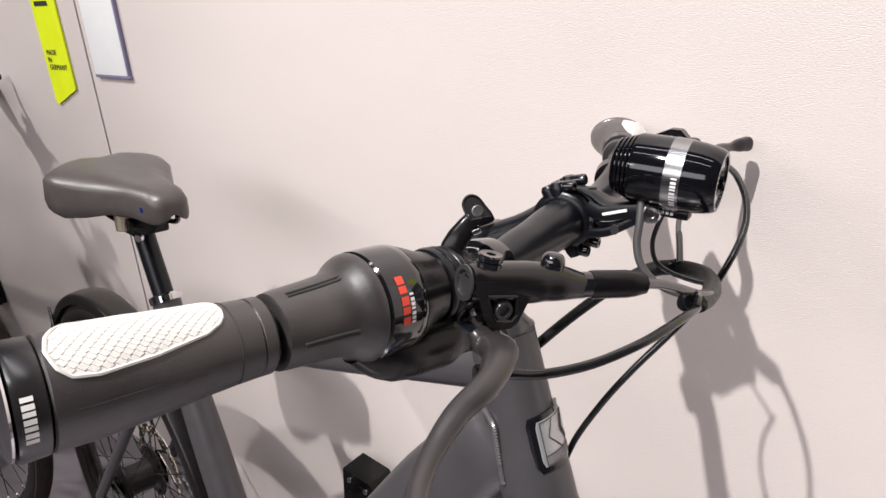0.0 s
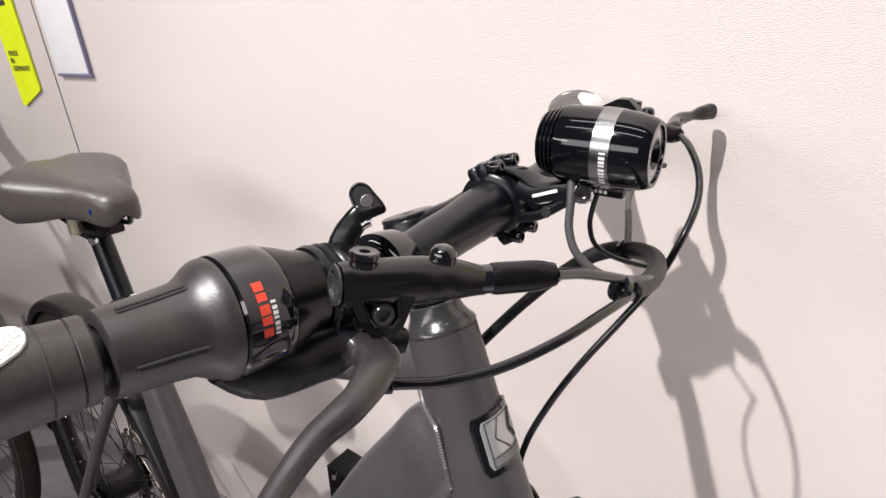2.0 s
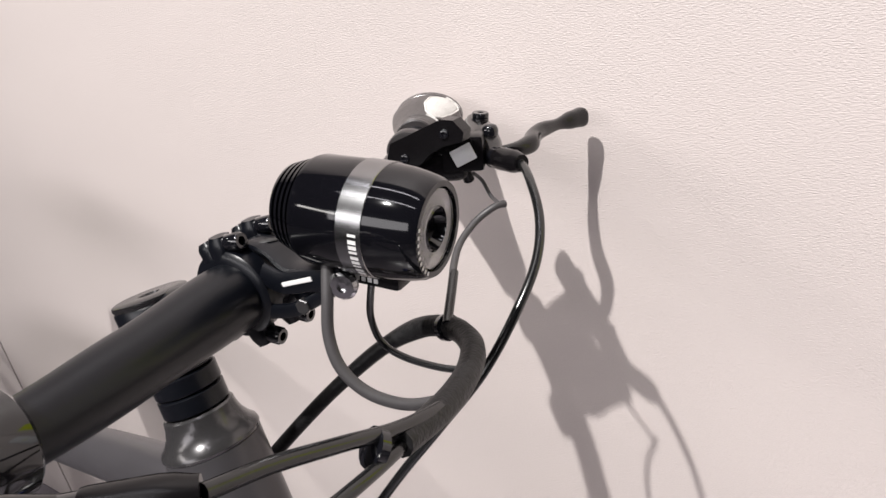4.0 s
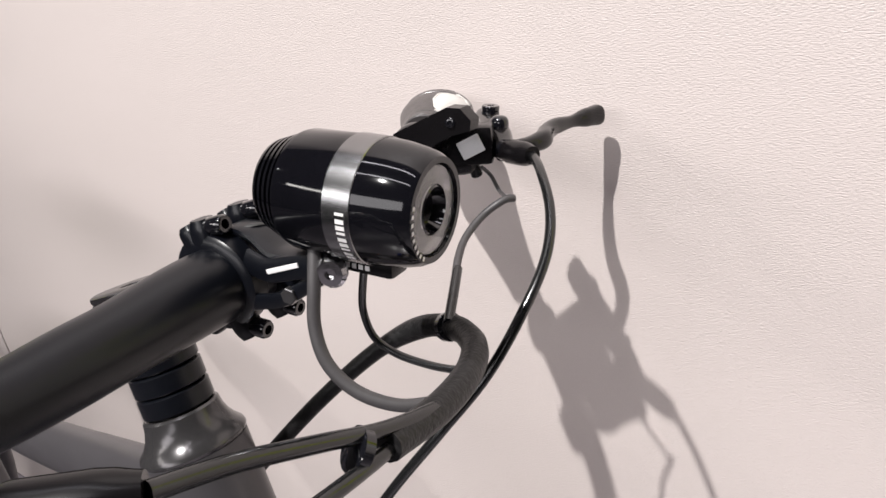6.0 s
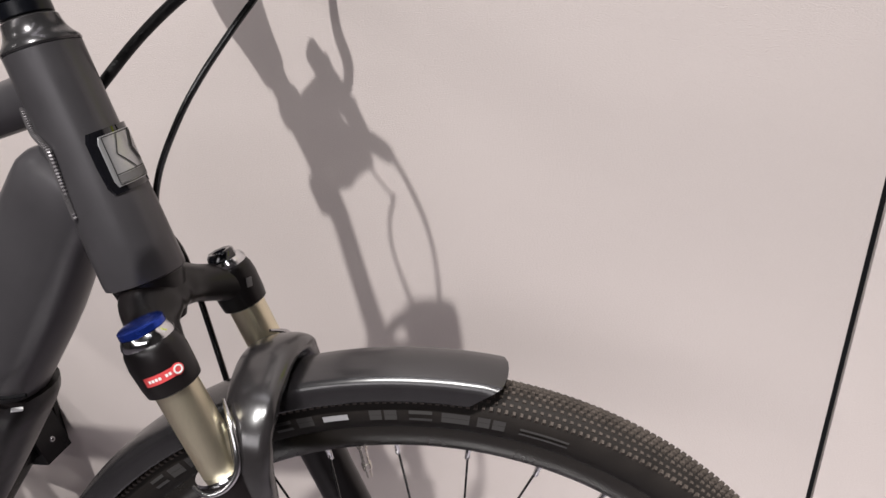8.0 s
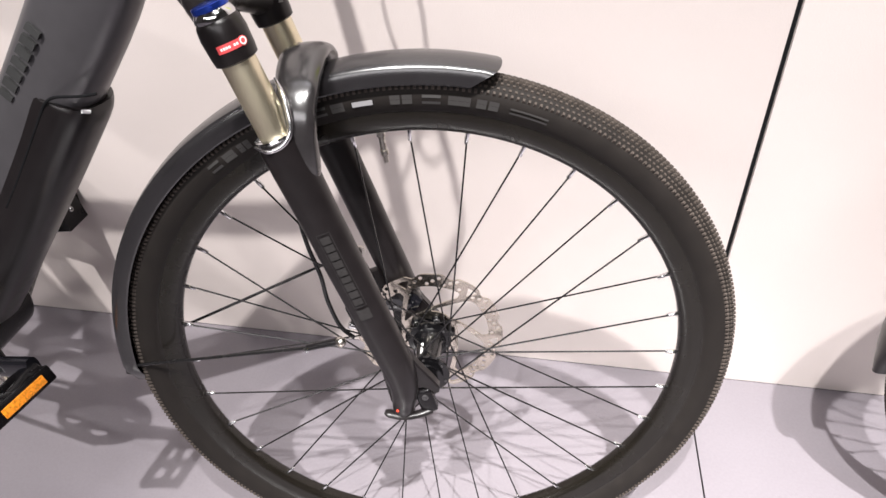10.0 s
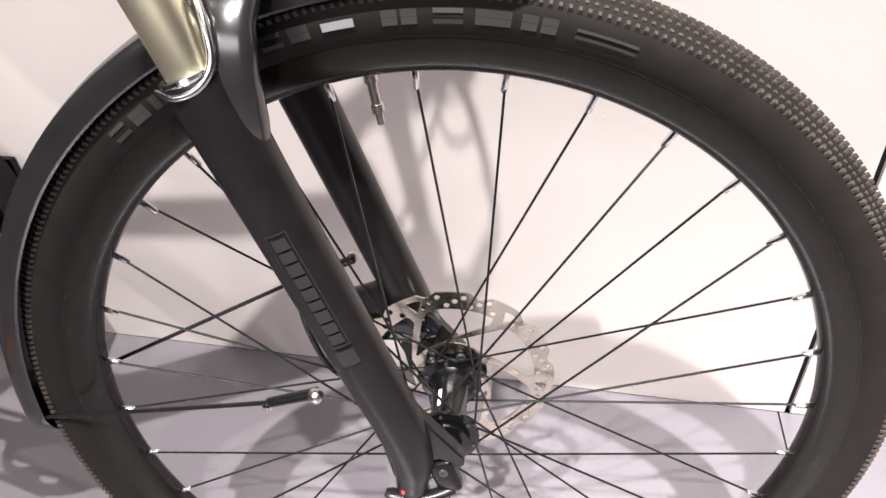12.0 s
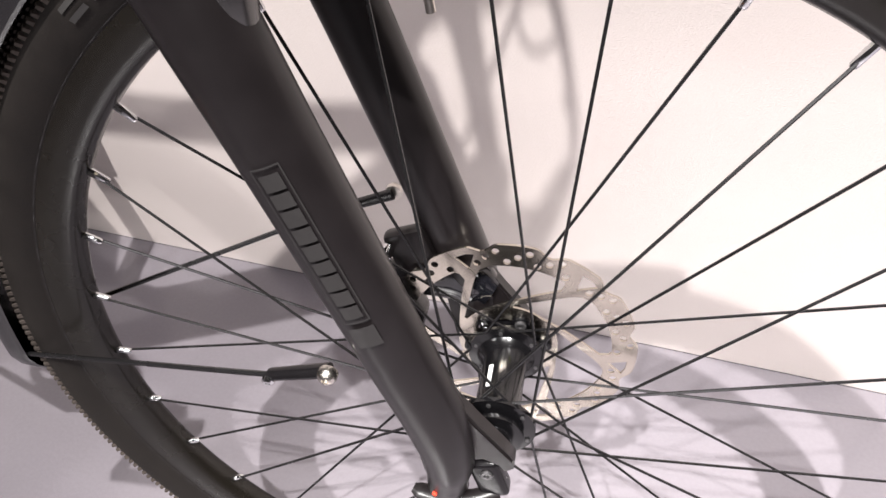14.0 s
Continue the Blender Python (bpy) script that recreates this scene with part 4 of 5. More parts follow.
def tile(g, s0, s1, a0, a1, r):
    vs = []
    for i in range(4):
        a = a0 + (a1 - a0) * i / 3
        vs += [on_shift(s0, a, r), on_shift(s1, a, r)]
    g.add(vs, [[2 * i, 2 * i + 1, 2 * i + 3, 2 * i + 2] for i in range(3)])
g = Geo()
for q in range(5):
    a = 0.74 - q * 0.178
    tile(g, 0.0524, 0.0566, a, a - (0.145, 0.125, 0.150, 0.125, 0.130)[q], 0.0256)
bp("shifter_emblem", g, M_RED, sh, "red emblem bars")
g = Geo()
for q in range(7):
    a = 0.42 - q * 0.080
    tile(g, 0.0495, 0.0516, a, a - (0.058 if q % 3 else 0.040), 0.0256)
bp("shifter_print", g, M_WHITE, sh)
g = Geo().sweep([p + d * 0.060 + Vector((-0.003, 0, -0.013)), p + d * 0.048 + Vector((0.001, 0, -0.021)), p + d * 0.020 + Vector((0.005, 0, -0.024)), p + d * 0.004 + Vector((0.010, 0, -0.026)), p + d * -0.012 + Vector((0.018, 0, -0.031))], [(0.018, 0.013), (0.019, 0.015), (0.015, 0.014), (0.009, 0.0085), (0.0055, 0.0055)], 14, smooth=4, power=3)
bp("cable_exit", g, M_PLASTIC, sh)

# brake levers
def brake_lever(side):
    """side: -1 the right lever, 1 the left one."""
    if side < 0:
        A, B = Vector((-0.1635, -0.1735, 0.7090)), Vector((-0.1350, -0.1310, 0.7005))
        clamp_y, bolt_s, cap_s = -0.136, 0.185, 0.835
    else:
        A, B = Vector((-0.174, 0.251, 0.712)), Vector((-0.1405, 0.195, 0.7085))
        clamp_y, bolt_s, cap_s = 0.226, 0.30, 0.86
    w = (B - A).normalized()
    up = Vector((0.1, 0, 1))
    up = (up - w * up.dot(w)).normalized()
    out = w.cross(up) * -1 if (w.cross(up)).x < 0 else w.cross(up)
    g = Geo().sweep([A, A.lerp(B, 0.15), A.lerp(B, 0.6), A.lerp(B, 0.85), B + w * 0.012 - up * 0.002], [(0.0078, 0.0082), (0.0084, 0.0090), (0.0088, 0.0095), (0.0080, 0.0088), (0.0056, 0.0060)], 22, up=up, smooth=5, power=2.5)
    body = bp("brake_lever", g, M_CAST, label="black hydraulic brake lever on the handlebar")
    bp("reservoir_end", Geo().lathe(A - w * 0.0005, -w, [(0, 0.0072), (0.0004, 0.0082), (0.0012, 0.0080), (0.0013, 0.0058), (-0.001, 0.0050), (-0.001, 0.002)], 24), M_STONE, body)
    q = A.lerp(B, bolt_s) + up * 0.0070
    bp("reservoir_bolt", Geo().lathe(q, up, [(0, 0.0058), (0.0028, 0.0058), (0.0032, 0.0050), (0.0036, 0.0058), (0.0058, 0.0058), (0.0064, 0.0052), (0.0062, 0.0022), (0.0040, 0.0018)], 24), M_GLOSS, body, "glossy black reservoir bolt")
    q = A.lerp(B, cap_s) + up * 0.0058
    bp("reservoir_cap", Geo().lathe(q, up, [(0, 0.0054), (0.0040, 0.0056), (0.0062, 0.0052), (0.0078, 0.0040), (0.0085, 0.0022), (0.0086, 0.0005)], 24), M_GLOSS, body, "glossy black domed cap")
    # clamp round the bar
    p2, d2 = on_bar(clamp_y)
    g = Geo().lathe(p2 - d2 * 0.006, d2, [(0, 0.0118), (0.0005, 0.0150), (0.002, 0.0158), (0.010, 0.0158), (0.0115, 0.0150), (0.012, 0.0118)], 32)
    g.sweep([p2 + Vector((0.010, 0, -0.002)), p2.lerp(A.lerp(B, 0.6), 0.6), A.lerp(B, 0.65)], [(0.006, 0.008)] * 3, 12, smooth=3)
    bp("lever_clamp", g, M_LEVER, body)
    # hose boot
    h0 = B + w * 0.010 - up * 0.0016
    h1 = Vector((-0.1045, -0.102, 0.6955)) if side < 0 else Vector((-0.1125, 0.170, 0.7075))
    hd = (h1 - h0).normalized()
    bp("hose_ferrule", Geo().cyl(h0 - hd * 0.003, h0 + hd * 0.008, 0.0062, 20), M_GLOSS, body)
    g = Geo().sweep([h0 + hd * 0.005, h0 + hd * 0.007, h0.lerp(h1, 0.7), h1], [0.0060, 0.0070, 0.0068, 0.0050], 18, smooth=3)
    bp("hose_boot", g, M_PLASTIC, body)
    # pivot bracket with a window, a black bead added round it for the edge's gleam, and the bolt in it
    m = Matrix((w, up, w.cross(up))).transposed().to_4x4()
    m.translation = A + out * 0.0035
    web = [(-0.0009, 0.0035), (0.0031, -0.0053), (0.0079, -0.0145), (0.0110, -0.0180), (0.0158, -0.0195), (0.0220, -0.0189), (0.0253, -0.0158), (0.0286, -0.0053), (0.0304, 0.0035)]
    win = [(0.0066, -0.0031), (0.0104, -0.0114), (0.0132, -0.0151), (0.0207, -0.0151), (0.0231, -0.0119), (0.0216, -0.0031)]
    bp("pivot_bracket", Geo().plate([web, win], 0.010, m), M_CAST, body)
    rim = [(x, y) for x, y in win]
    edge = Geo()
    for q in range(6):
        a, b = Vector((*rim[q], 0.0)), Vector((*rim[(q + 1) % 6], 0.0))
        zz = 0.0050 if (m.to_3x3() @ Vector((0, 0, 1))).dot(out) > 0 else -0.0050
        edge.sweep([m @ (a + Vector((0, 0, zz))), m @ (b + Vector((0, 0, zz)))], 0.0008, 6, smooth=1)
    bp("bracket_edge", edge, M_CAST, body)
    pv = A + w * 0.0165 - up * 0.0103
    bp("pivot_bolt", Geo().lathe(pv + out * 0.0028, out, [(0, 0.0050), (0.0050, 0.0050), (0.0062, 0.0042), (0.0063, 0.0026), (0.0045, 0.0024)], 18), M_STONE, body)
    bp("bracket_floor", Geo().box(pv + out * 0.0022, (0.0180, 0.0150, 0.003), m.to_3x3(), 0.0005), M_DARK, body)
    if side < 0:
        blade = [(-0.1605, -0.1700, 0.6865), (-0.1545, -0.1702, 0.6815), (-0.1475, -0.1745, 0.6812), (-0.1425, -0.1850, 0.6808), (-0.1402, -0.200, 0.6780), (-0.1440, -0.217, 0.6730), (-0.1450, -0.235, 0.6655), (-0.1420, -0.250, 0.6605), (-0.1355, -0.262, 0.6590), (-0.130, -0.270, 0.6600)]
        rad = [(0.006, 0.003), (0.0098, 0.0056), (0.0088, 0.0062), (0.0070, 0.0064), (0.0055, 0.0060), (0.0048, 0.0052), (0.0042, 0.0048), (0.0041, 0.0048), (0.0043, 0.0047), (0.0032, 0.0035)]
        strap = [(-0.1655, -0.165, 0.6945), (-0.1690, -0.164, 0.6895), (-0.1685, -0.164, 0.6855), (-0.1610, -0.164, 0.6830), (-0.1560, -0.165, 0.6815), (-0.1500, -0.166, 0.6760)]
        bp("lever_strap", Geo().sweep(strap, [(0.0050, 0.0011)] * 6, 12, smooth=6, power=3), M_BAR, body)
    else:
        blade = [(-0.150, 0.225, 0.700), (-0.140, 0.232, 0.699), (-0.133, 0.246, 0.700), (-0.1355, 0.262, 0.7015), (-0.134, 0.277, 0.703), (-0.128, 0.295, 0.703), (-0.121, 0.309, 0.7035), (-0.1165, 0.3190, 0.7035), (-0.1155, 0.3215, 0.7035)]
        rad = [(0.003, 0.003), (0.005, 0.005), (0.006, 0.006), (0.0055, 0.0055), (0.005, 0.0055), (0.0038, 0.0042), (0.0058, 0.0066), (0.0068, 0.0074), (0.0040, 0.0046)]
    # left blade is blacker than the right: its shade is put into the colour
    bp("lever_blade", Geo().sweep(blade, rad, 18, smooth=6, power=2.5), M_LEVER if side < 0 else M_CAST, body, "dark coated brake lever blade")
    return body


brake_lever(-1)
brake_lever(1)

# bell with a thumb tab
p, d = on_bar(-0.104)
bell = bp("bell", Geo().lathe(p - d * 0.009, d, [(0, 0.0128), (0.0005, 0.0165), (0.002, 0.0180), (0.012, 0.0185), (0.0165, 0.0180), (0.018, 0.0160), (0.0185, 0.0128)], 36), M_GLOSS, label="glossy black ring bell on the handlebar")
TAB = Vector((-0.1846, -0.1224, 0.7260))
tab_x, tab_y = Vector((0.868, 0.497, 0)), Vector((-0.20, 0.35, 0.91))
tab_m = Matrix((tab_x, tab_y, tab_x.cross(tab_y).normalized())).transposed().to_4x4()
tab_m.translation = TAB
paddle = [(-0.0077, 0.0043), (-0.0072, 0.0066), (-0.0058, 0.0086), (-0.0034, 0.0095), (-0.0006, 0.0088), (0.0018, 0.0066), (0.0040, 0.0034), (0.0064, 0.0004), (0.0079, -0.0026), (0.0076, -0.0042), (0.0010, -0.0066), (-0.0030, -0.0062), (-0.0046, -0.0036), (-0.0066, 0.0008)]
tab_ob = bp("bell_tab", Geo().plate([paddle], 0.0032, tab_m @ Matrix.Translation((0, 0, -0.0016))), M_SATIN, bell, "black plastic thumb tab")
bp("tab_rim", Geo().sweep([tab_m @ Vector((x * 0.95, y * 0.95, 0.0)) for x, y in paddle], 0.0007, 8, smooth=2, closed=True), M_PLASTIC, tab_ob)
bp("tab_lip", Geo().sweep([tab_m @ Vector(q) for q in ((-0.0030, -0.0050, 0.0004), (0.0020, -0.0042, 0.0012), (0.0068, -0.0030, 0.0004))], [(0.0016, 0.0022), (0.0018, 0.0024), (0.0014, 0.0020)], 10, smooth=3, power=3), M_PLASTIC, tab_ob)
bp("tab_stem", Geo().sweep([tab_m @ Vector(q) for q in ((-0.0020, -0.0030, -0.0020), (-0.0060, -0.0075, -0.0025), (-0.0105, -0.0130, -0.0040), (-0.0125, -0.0190, -0.0060), (-0.0080, -0.0270, -0.0060))], [(0.0026, 0.0050), (0.0034, 0.0056), (0.0042, 0.0060), (0.0048, 0.0068), (0.0055, 0.0070)], 14, up=tab_x, smooth=4, power=2.8), M_PLASTIC, tab_ob)
bp("bell_spring", Geo().cyl(tab_m @ Vector((-0.0030, -0.0105, 0.0)), tab_m @ Vector((0.0010, -0.0085, -0.0006)), 0.0018, 12), M_CHROME, bell)
bp("bell_mark", Geo().lathe(tab_m @ Vector((0, 0.0010, 0)), tab_m.to_3x3() @ Vector((0, 0, 1)), [(-0.0004, 0.0030), (0.0002, 0.0031), (0.0004, 0.0028), (0.0004, 0.0022), (0.0001, 0.0020)], 20), M_RUBBER, bell)

# display remote inside the left grip
SEATING = BAR_SEAT @ Matrix.Translation((-0.005, 0.004, -0.0055))
outline = [(-0.1860, 0.7180), (-0.1830, 0.7270), (-0.1490, 0.7415), (-0.1410, 0.7410), (-0.1350, 0.7345), (-0.1360, 0.7290), (-0.1480, 0.7260), (-0.1570, 0.7215), (-0.1640, 0.7150), (-0.1700, 0.7120), (-0.1850, 0.7130)]
rem = bp("display_remote", Geo().plate([outline], 0.011, Matrix.Translation((0, 0.155, 0)) @ Matrix.Rotation(radians(90), 4, "X")), M_PLASTIC, label="black display remote clamped on the handlebar")
bp("remote_block", Geo().box((-0.1490, 0.1790, 0.7160), (0.026, 0.020, 0.022), Matrix.Rotation(radians(18), 3, "Z"), 0.003), M_PLASTIC, rem)
# hidden block added behind the plate to close a hole in the wall shadow
bp("remote_shadow_block", Geo().box((-0.1730, 0.1960, 0.7100), (0.036, 0.062, 0.024), Matrix.Rotation(radians(22), 3, "Z"), 0.007, 3), M_PLASTIC, rem)
bp("remote_plug", Geo().cyl((-0.1500, 0.1800, 0.7060), (-0.1490, 0.1840, 0.6960), 0.0036, 14), M_PLASTIC, rem)
for q in ((-0.174, 0.1493, 0.7185), (-0.147, 0.1493, 0.7335)):
    bp("remote_screw", Geo().lathe(q, (0.1, -1, 0.1), [(0, 0.0028), (0.0008, 0.0028), (0.0012, 0.0022), (0.0012, 0.0012), (0.0004, 0.0010)], 14), M_GLOSS, rem)
p, d = on_bar(0.165)
bp("remote_clamp", Geo().lathe(p - d * 0.011, d, [(0, 0.0118), (0.0005, 0.0150), (0.020, 0.0150), (0.0205, 0.0118)], 28), M_PLASTIC, rem)
bp("remote_sticker", Geo().box((-0.1445, 0.1678, 0.7165), (0.0135, 0.0014, 0.0105), Matrix.Rotation(radians(20), 3, "Z") @ Matrix.Rotation(radians(-24), 3, "Y"), 0.0010), M_CARD, rem, "small white sticker")

# -- headlight --
SEATING = BAR_SEAT
L0, L1 = Vector((-0.1565, 0.0175, 0.7300)), Vector((-0.0915, 0.0165, 0.7240))
lw = (L1 - L0).normalized()
ll = (L1 - L0).length
prof = [(0, 0.0120), (0.0006, 0.0166)]
s = 0.001
for q in range(4):
    r = 0.0172 + q * 0.0010
    prof += [(s, r), (s + 0.0014, r + 0.0005), (s + 0.0017, r - 0.0010), (s + 0.0026, r - 0.0010)]
    s += 0.0029
prof += [(s, 0.0216), (s + 0.002, 0.0222), (0.032, 0.0225), (0.046, 0.0223), (0.053, 0.0217), (0.059, 0.0206), (0.063, 0.0195), (ll, 0.0182), (ll, 0.0160), (ll - 0.005, 0.0150)]
lamp = bp("headlight", Geo().lathe(L0, lw, prof, 48), M_LAMP, label="glossy black cylindrical headlight with silver band")
bp("headlight_band", Geo().lathe(L0, lw, [(0.0345, 0.0224), (0.0347, 0.02285), (0.0450, 0.02270), (0.0452, 0.0222)], 48, caps=False), M_SILVER, lamp, "brushed silver band")
face = Vector((0, 1, 0)).cross(lw).normalized()
side_w = lw.cross(face).normalized()
rng = random.Random(5)
g, rows = Geo(), []
for q, (s, r) in enumerate(((ll - 0.0032, 0.0152), (ll - 0.0052, 0.0132), (ll - 0.0075, 0.0108), (ll - 0.0105, 0.0086))):
    rows.append([L0 + lw * (s + rng.uniform(-0.0007, 0.0007)) + (face * math.cos(2 * math.pi * (k + 0.5 * (q % 2)) / 22) + side_w * math.sin(2 * math.pi * (k + 0.5 * (q % 2)) / 22)) * r for k in range(22)])
for r0, r1 in zip(rows, rows[1:]):
    g.add(r0 + r1, [f for k in range(22) for f in ([k, (k + 1) % 22, 22 + k], [(k + 1) % 22, 22 + (k + 1) % 22, 22 + k])])
bp("headlight_reflector", g, M_SPARK, lamp, "faceted silver reflector ring", angle=3)
bp("headlight_core", Geo().lathe(L0, lw, [(ll - 0.012, 0.0092), (ll - 0.0012, 0.0086), (ll - 0.0006, 0.0080), (ll - 0.006, 0.0062), (ll - 0.009, 0.0030)], 32), M_GLOSS, lamp)
bp("headlight_lens", Geo().lathe(L0, lw, [(ll - 0.0028, 0.0152), (ll - 0.0012, 0.0152), (ll - 0.0010, 0.0088), (ll - 0.0026, 0.0088)], 40, caps=False, closed=True), M_LENS, lamp, "clear ring lens")
lu = Vector((0, 0, 1)) - lw * lw.z
lu.normalize()
lv = lw.cross(lu)
lv = lv if lv.y < 0 else -lv
def on_lamp(s, a, r):
    return L0 + lw * s + (lv * math.cos(a) + lu * math.sin(a)) * r
g = Geo()
for q in range(9):
    a = 0.10 - q * 0.10
    for a0, a1, s0, s1 in ((0, 0.070 if q % 3 else 0.045, 0, 0.0034),):
        g.add([on_lamp(0.0400 + s0, a - a0, 0.0229), on_lamp(0.0400 + s1, a - a0, 0.0229), on_lamp(0.0400 + s1, a - a1, 0.0229), on_lamp(0.0400 + s0, a - a1, 0.0229)], [[0, 1, 2, 3]])
bp("headlight_print", g, M_WHITE, lamp)
g = Geo()
for q in range(9):
    a = -1.0 + q * 0.16
    r0, r1 = 0.0163, 0.0177
    def ringp(a, r):
        return L1 + lw * 0.0003 + (lv * math.cos(a) + lu * math.sin(a)) * r
    g.add([ringp(a, r0), ringp(a + 0.08, r0), ringp(a + 0.08, r1), ringp(a, r1)], [[0, 1, 2, 3]])
bp("bezel_print", g, M_WHITE, lamp)
foot = Geo().box(L0 + lw * 0.034 - lu * 0.0238, (0.034, 0.012, 0.006), lw.to_track_quat("X", "Z").to_matrix(), 0.002)
bp("headlight_foot", foot, M_PLASTIC, lamp)
g = Geo()
for q in range(7):
    g.box(L0 + lw * (0.024 + q * 0.0028) - lu * 0.0238 + lv * 0.0061, (0.0018, 0.0003, 0.0018), lw.to_track_quat("X", "Z").to_matrix(), 0)
bp("foot_print", g, M_WHITE, lamp)
arm = Geo()
arm.sweep([(-0.1905, 0.019, 0.7085), (-0.182, 0.019, 0.7110), (-0.172, 0.0185, 0.7095), (-0.160, 0.018, 0.7040), (-0.146, 0.0175, 0.7050), (-0.134, 0.0175, 0.7070)], [(0.0050, 0.0012), (0.0060, 0.0018), (0.0075, 0.0022), (0.0100, 0.0024), (0.0095, 0.0024), (0.0070, 0.0020)], 14, smooth=5, power=3)
for y in (0.0085, 0.0270):
    arm.sweep([(-0.1720, y, 0.7020), (-0.162, y, 0.6985), (-0.147, y - 0.001 * (y < 0.02), 0.7015), (-0.131, y - 0.0015 * (y < 0.02), 0.7030)], [(0.0016, 0.0050), (0.0018, 0.0052), (0.0018, 0.0050), (0.0018, 0.0060)], 12, smooth=4, power=3)
    arm.sweep([(-0.1715, y, 0.6840), (-0.158, y, 0.6865), (-0.144, y, 0.6940), (-0.135, y, 0.7000)], [(0.0016, 0.0034), (0.0018, 0.0032), (0.0018, 0.0030), (0.0018, 0.0036)], 12, smooth=4, power=3)
arm_ob = bp("headlight_bracket", arm, M_BAR, label="black forked headlight bracket")
# flat black ellipse laid on the plate for the shaded inside of its slot
bp("bracket_slot", Geo().sweep([(-0.1785, 0.0150, 0.7118), (-0.1745, 0.0185, 0.7124), (-0.1715, 0.0235, 0.7116)], [(0.0012, 0.0006), (0.0022, 0.0008), (0.0014, 0.0006)], 10, smooth=3), M_INK, arm_ob)
bp("bracket_screw", Geo().lathe((-0.1295, 0.0060, 0.7025), (0.25, -1, 0), [(0, 0.0058), (0.002, 0.0060), (0.0035, 0.0048), (0.0036, 0.0022), (0.002, 0.0020)], 20), M_CHROME, arm_ob, "steel cross-head screw")
bp("bracket_nut", Geo().cyl((-0.152, 0.0055, 0.6895), (-0.152, 0.0090, 0.6895), 0.0036, 6), M_STONE, arm_ob)
bp("bracket_print", Geo().sweep([(-0.1606, 0.0064, 0.6985), (-0.1447, 0.0055, 0.7032)], [(0.0004, 0.0011)] * 2, 6, smooth=1), M_WHITE, arm_ob)

# -- cables --
def cable(name, pts, r, mat, label=""):
    return bp(name, Geo().sweep(pts, r, 10, smooth=7), mat, label=label)


cable("front_brake_hose", [(-0.1125, 0.170, 0.7075), (-0.101, 0.150, 0.7035), (-0.090, 0.130, 0.6900), (-0.0865, 0.112, 0.6735), (-0.091, 0.092, 0.6540), (-0.103, 0.074, 0.6280), (-0.122, 0.060, 0.6020), (-0.146, 0.050, 0.5700), (-0.166, 0.045, 0.5390), (-0.186, 0.044, 0.5000), (-0.195, 0.050, 0.4640), (-0.185, 0.062, 0.4300), (-0.168, 0.060, 0.34), (-0.150, 0.053, 0.240), (-0.142, 0.050, 0.180), (-0.1355, 0.050, 0.140), (-0.125, 0.050, 0.100), (-0.120, 0.050, 0.064), (-0.108, 0.049, 0.028), (-0.092, 0.047, 0.012)], 0.0026, M_CABLE, "black front brake hose")
cable("rear_brake_hose", [(-0.1045, -0.102, 0.6955), (-0.101, -0.080, 0.6885), (-0.096, -0.055, 0.6785), (-0.0915, -0.030, 0.6680), (-0.089, -0.005, 0.6600), (-0.090, 0.020, 0.6520)], 0.0027, M_CABLE, "black rear brake hose")
cable("shift_cable", [(-0.164, -0.160, 0.6590), (-0.1545, -0.152, 0.6575), (-0.141, -0.136, 0.6535), (-0.123, -0.117, 0.6550), (-0.105, -0.094, 0.6610), (-0.094, -0.070, 0.6655), (-0.090, -0.045, 0.6640), (-0.091, -0.015, 0.6580)], 0.0026, M_CABLE, "black gear cable housing")
bp("cable_ferrule", Geo().cyl((-0.166, -0.162, 0.6595), (-0.157, -0.154, 0.6580), 0.0042, 12), M_PLASTIC)
loop = [(-0.255, 0.058, 0.5350), (-0.232, 0.066, 0.5620), (-0.200, 0.075, 0.5960), (-0.170, 0.086, 0.6230), (-0.145, 0.090, 0.6380), (-0.122, 0.082, 0.6450), (-0.103, 0.062, 0.6490), (-0.094, 0.036, 0.6510), (-0.0905, 0.005, 0.6550), (-0.0905, -0.030, 0.6620)]
cable("wrapped_cable", loop, [0.0042, 0.0042, 0.0042, 0.0045, 0.0058, 0.0060, 0.0060, 0.0060, 0.0058, 0.0052], M_WRAP, "black spiral wrapped cable bundle")
for a, b in (((-0.0950, -0.042, 0.6685), (-0.0895, -0.035, 0.6620)), ((-0.128, 0.085, 0.6430), (-0.121, 0.081, 0.6465))):
    a, b = Vector(a), Vector(b)
    bp("cable_tie", Geo().lathe(a, b - a, [(0, 0.0060), (0.0006, 0.0072), (0.004, 0.0072), (0.0048, 0.0060)], 16), M_GLOSS)
cable("headlight_cable", [(-0.1360, 0.006, 0.7120), (-0.1350, 0.001, 0.6980), (-0.1350, -0.002, 0.6830), (-0.1300, -0.004, 0.6700), (-0.119, -0.003, 0.6600), (-0.105, 0.002, 0.6545), (-0.093, 0.012, 0.6530)], 0.0025, M_CABLE_GREY, "grey headlight cable")
cable("sensor_cable", [(-0.1230, 0.018, 0.7050), (-0.1290, 0.022, 0.6900), (-0.1315, 0.024, 0.6780), (-0.1290, 0.026, 0.6660), (-0.120, 0.028, 0.6590), (-0.106, 0.032, 0.6540), (-0.095, 0.036, 0.6520)], 0.0016, M_CABLE, "thin black cable")
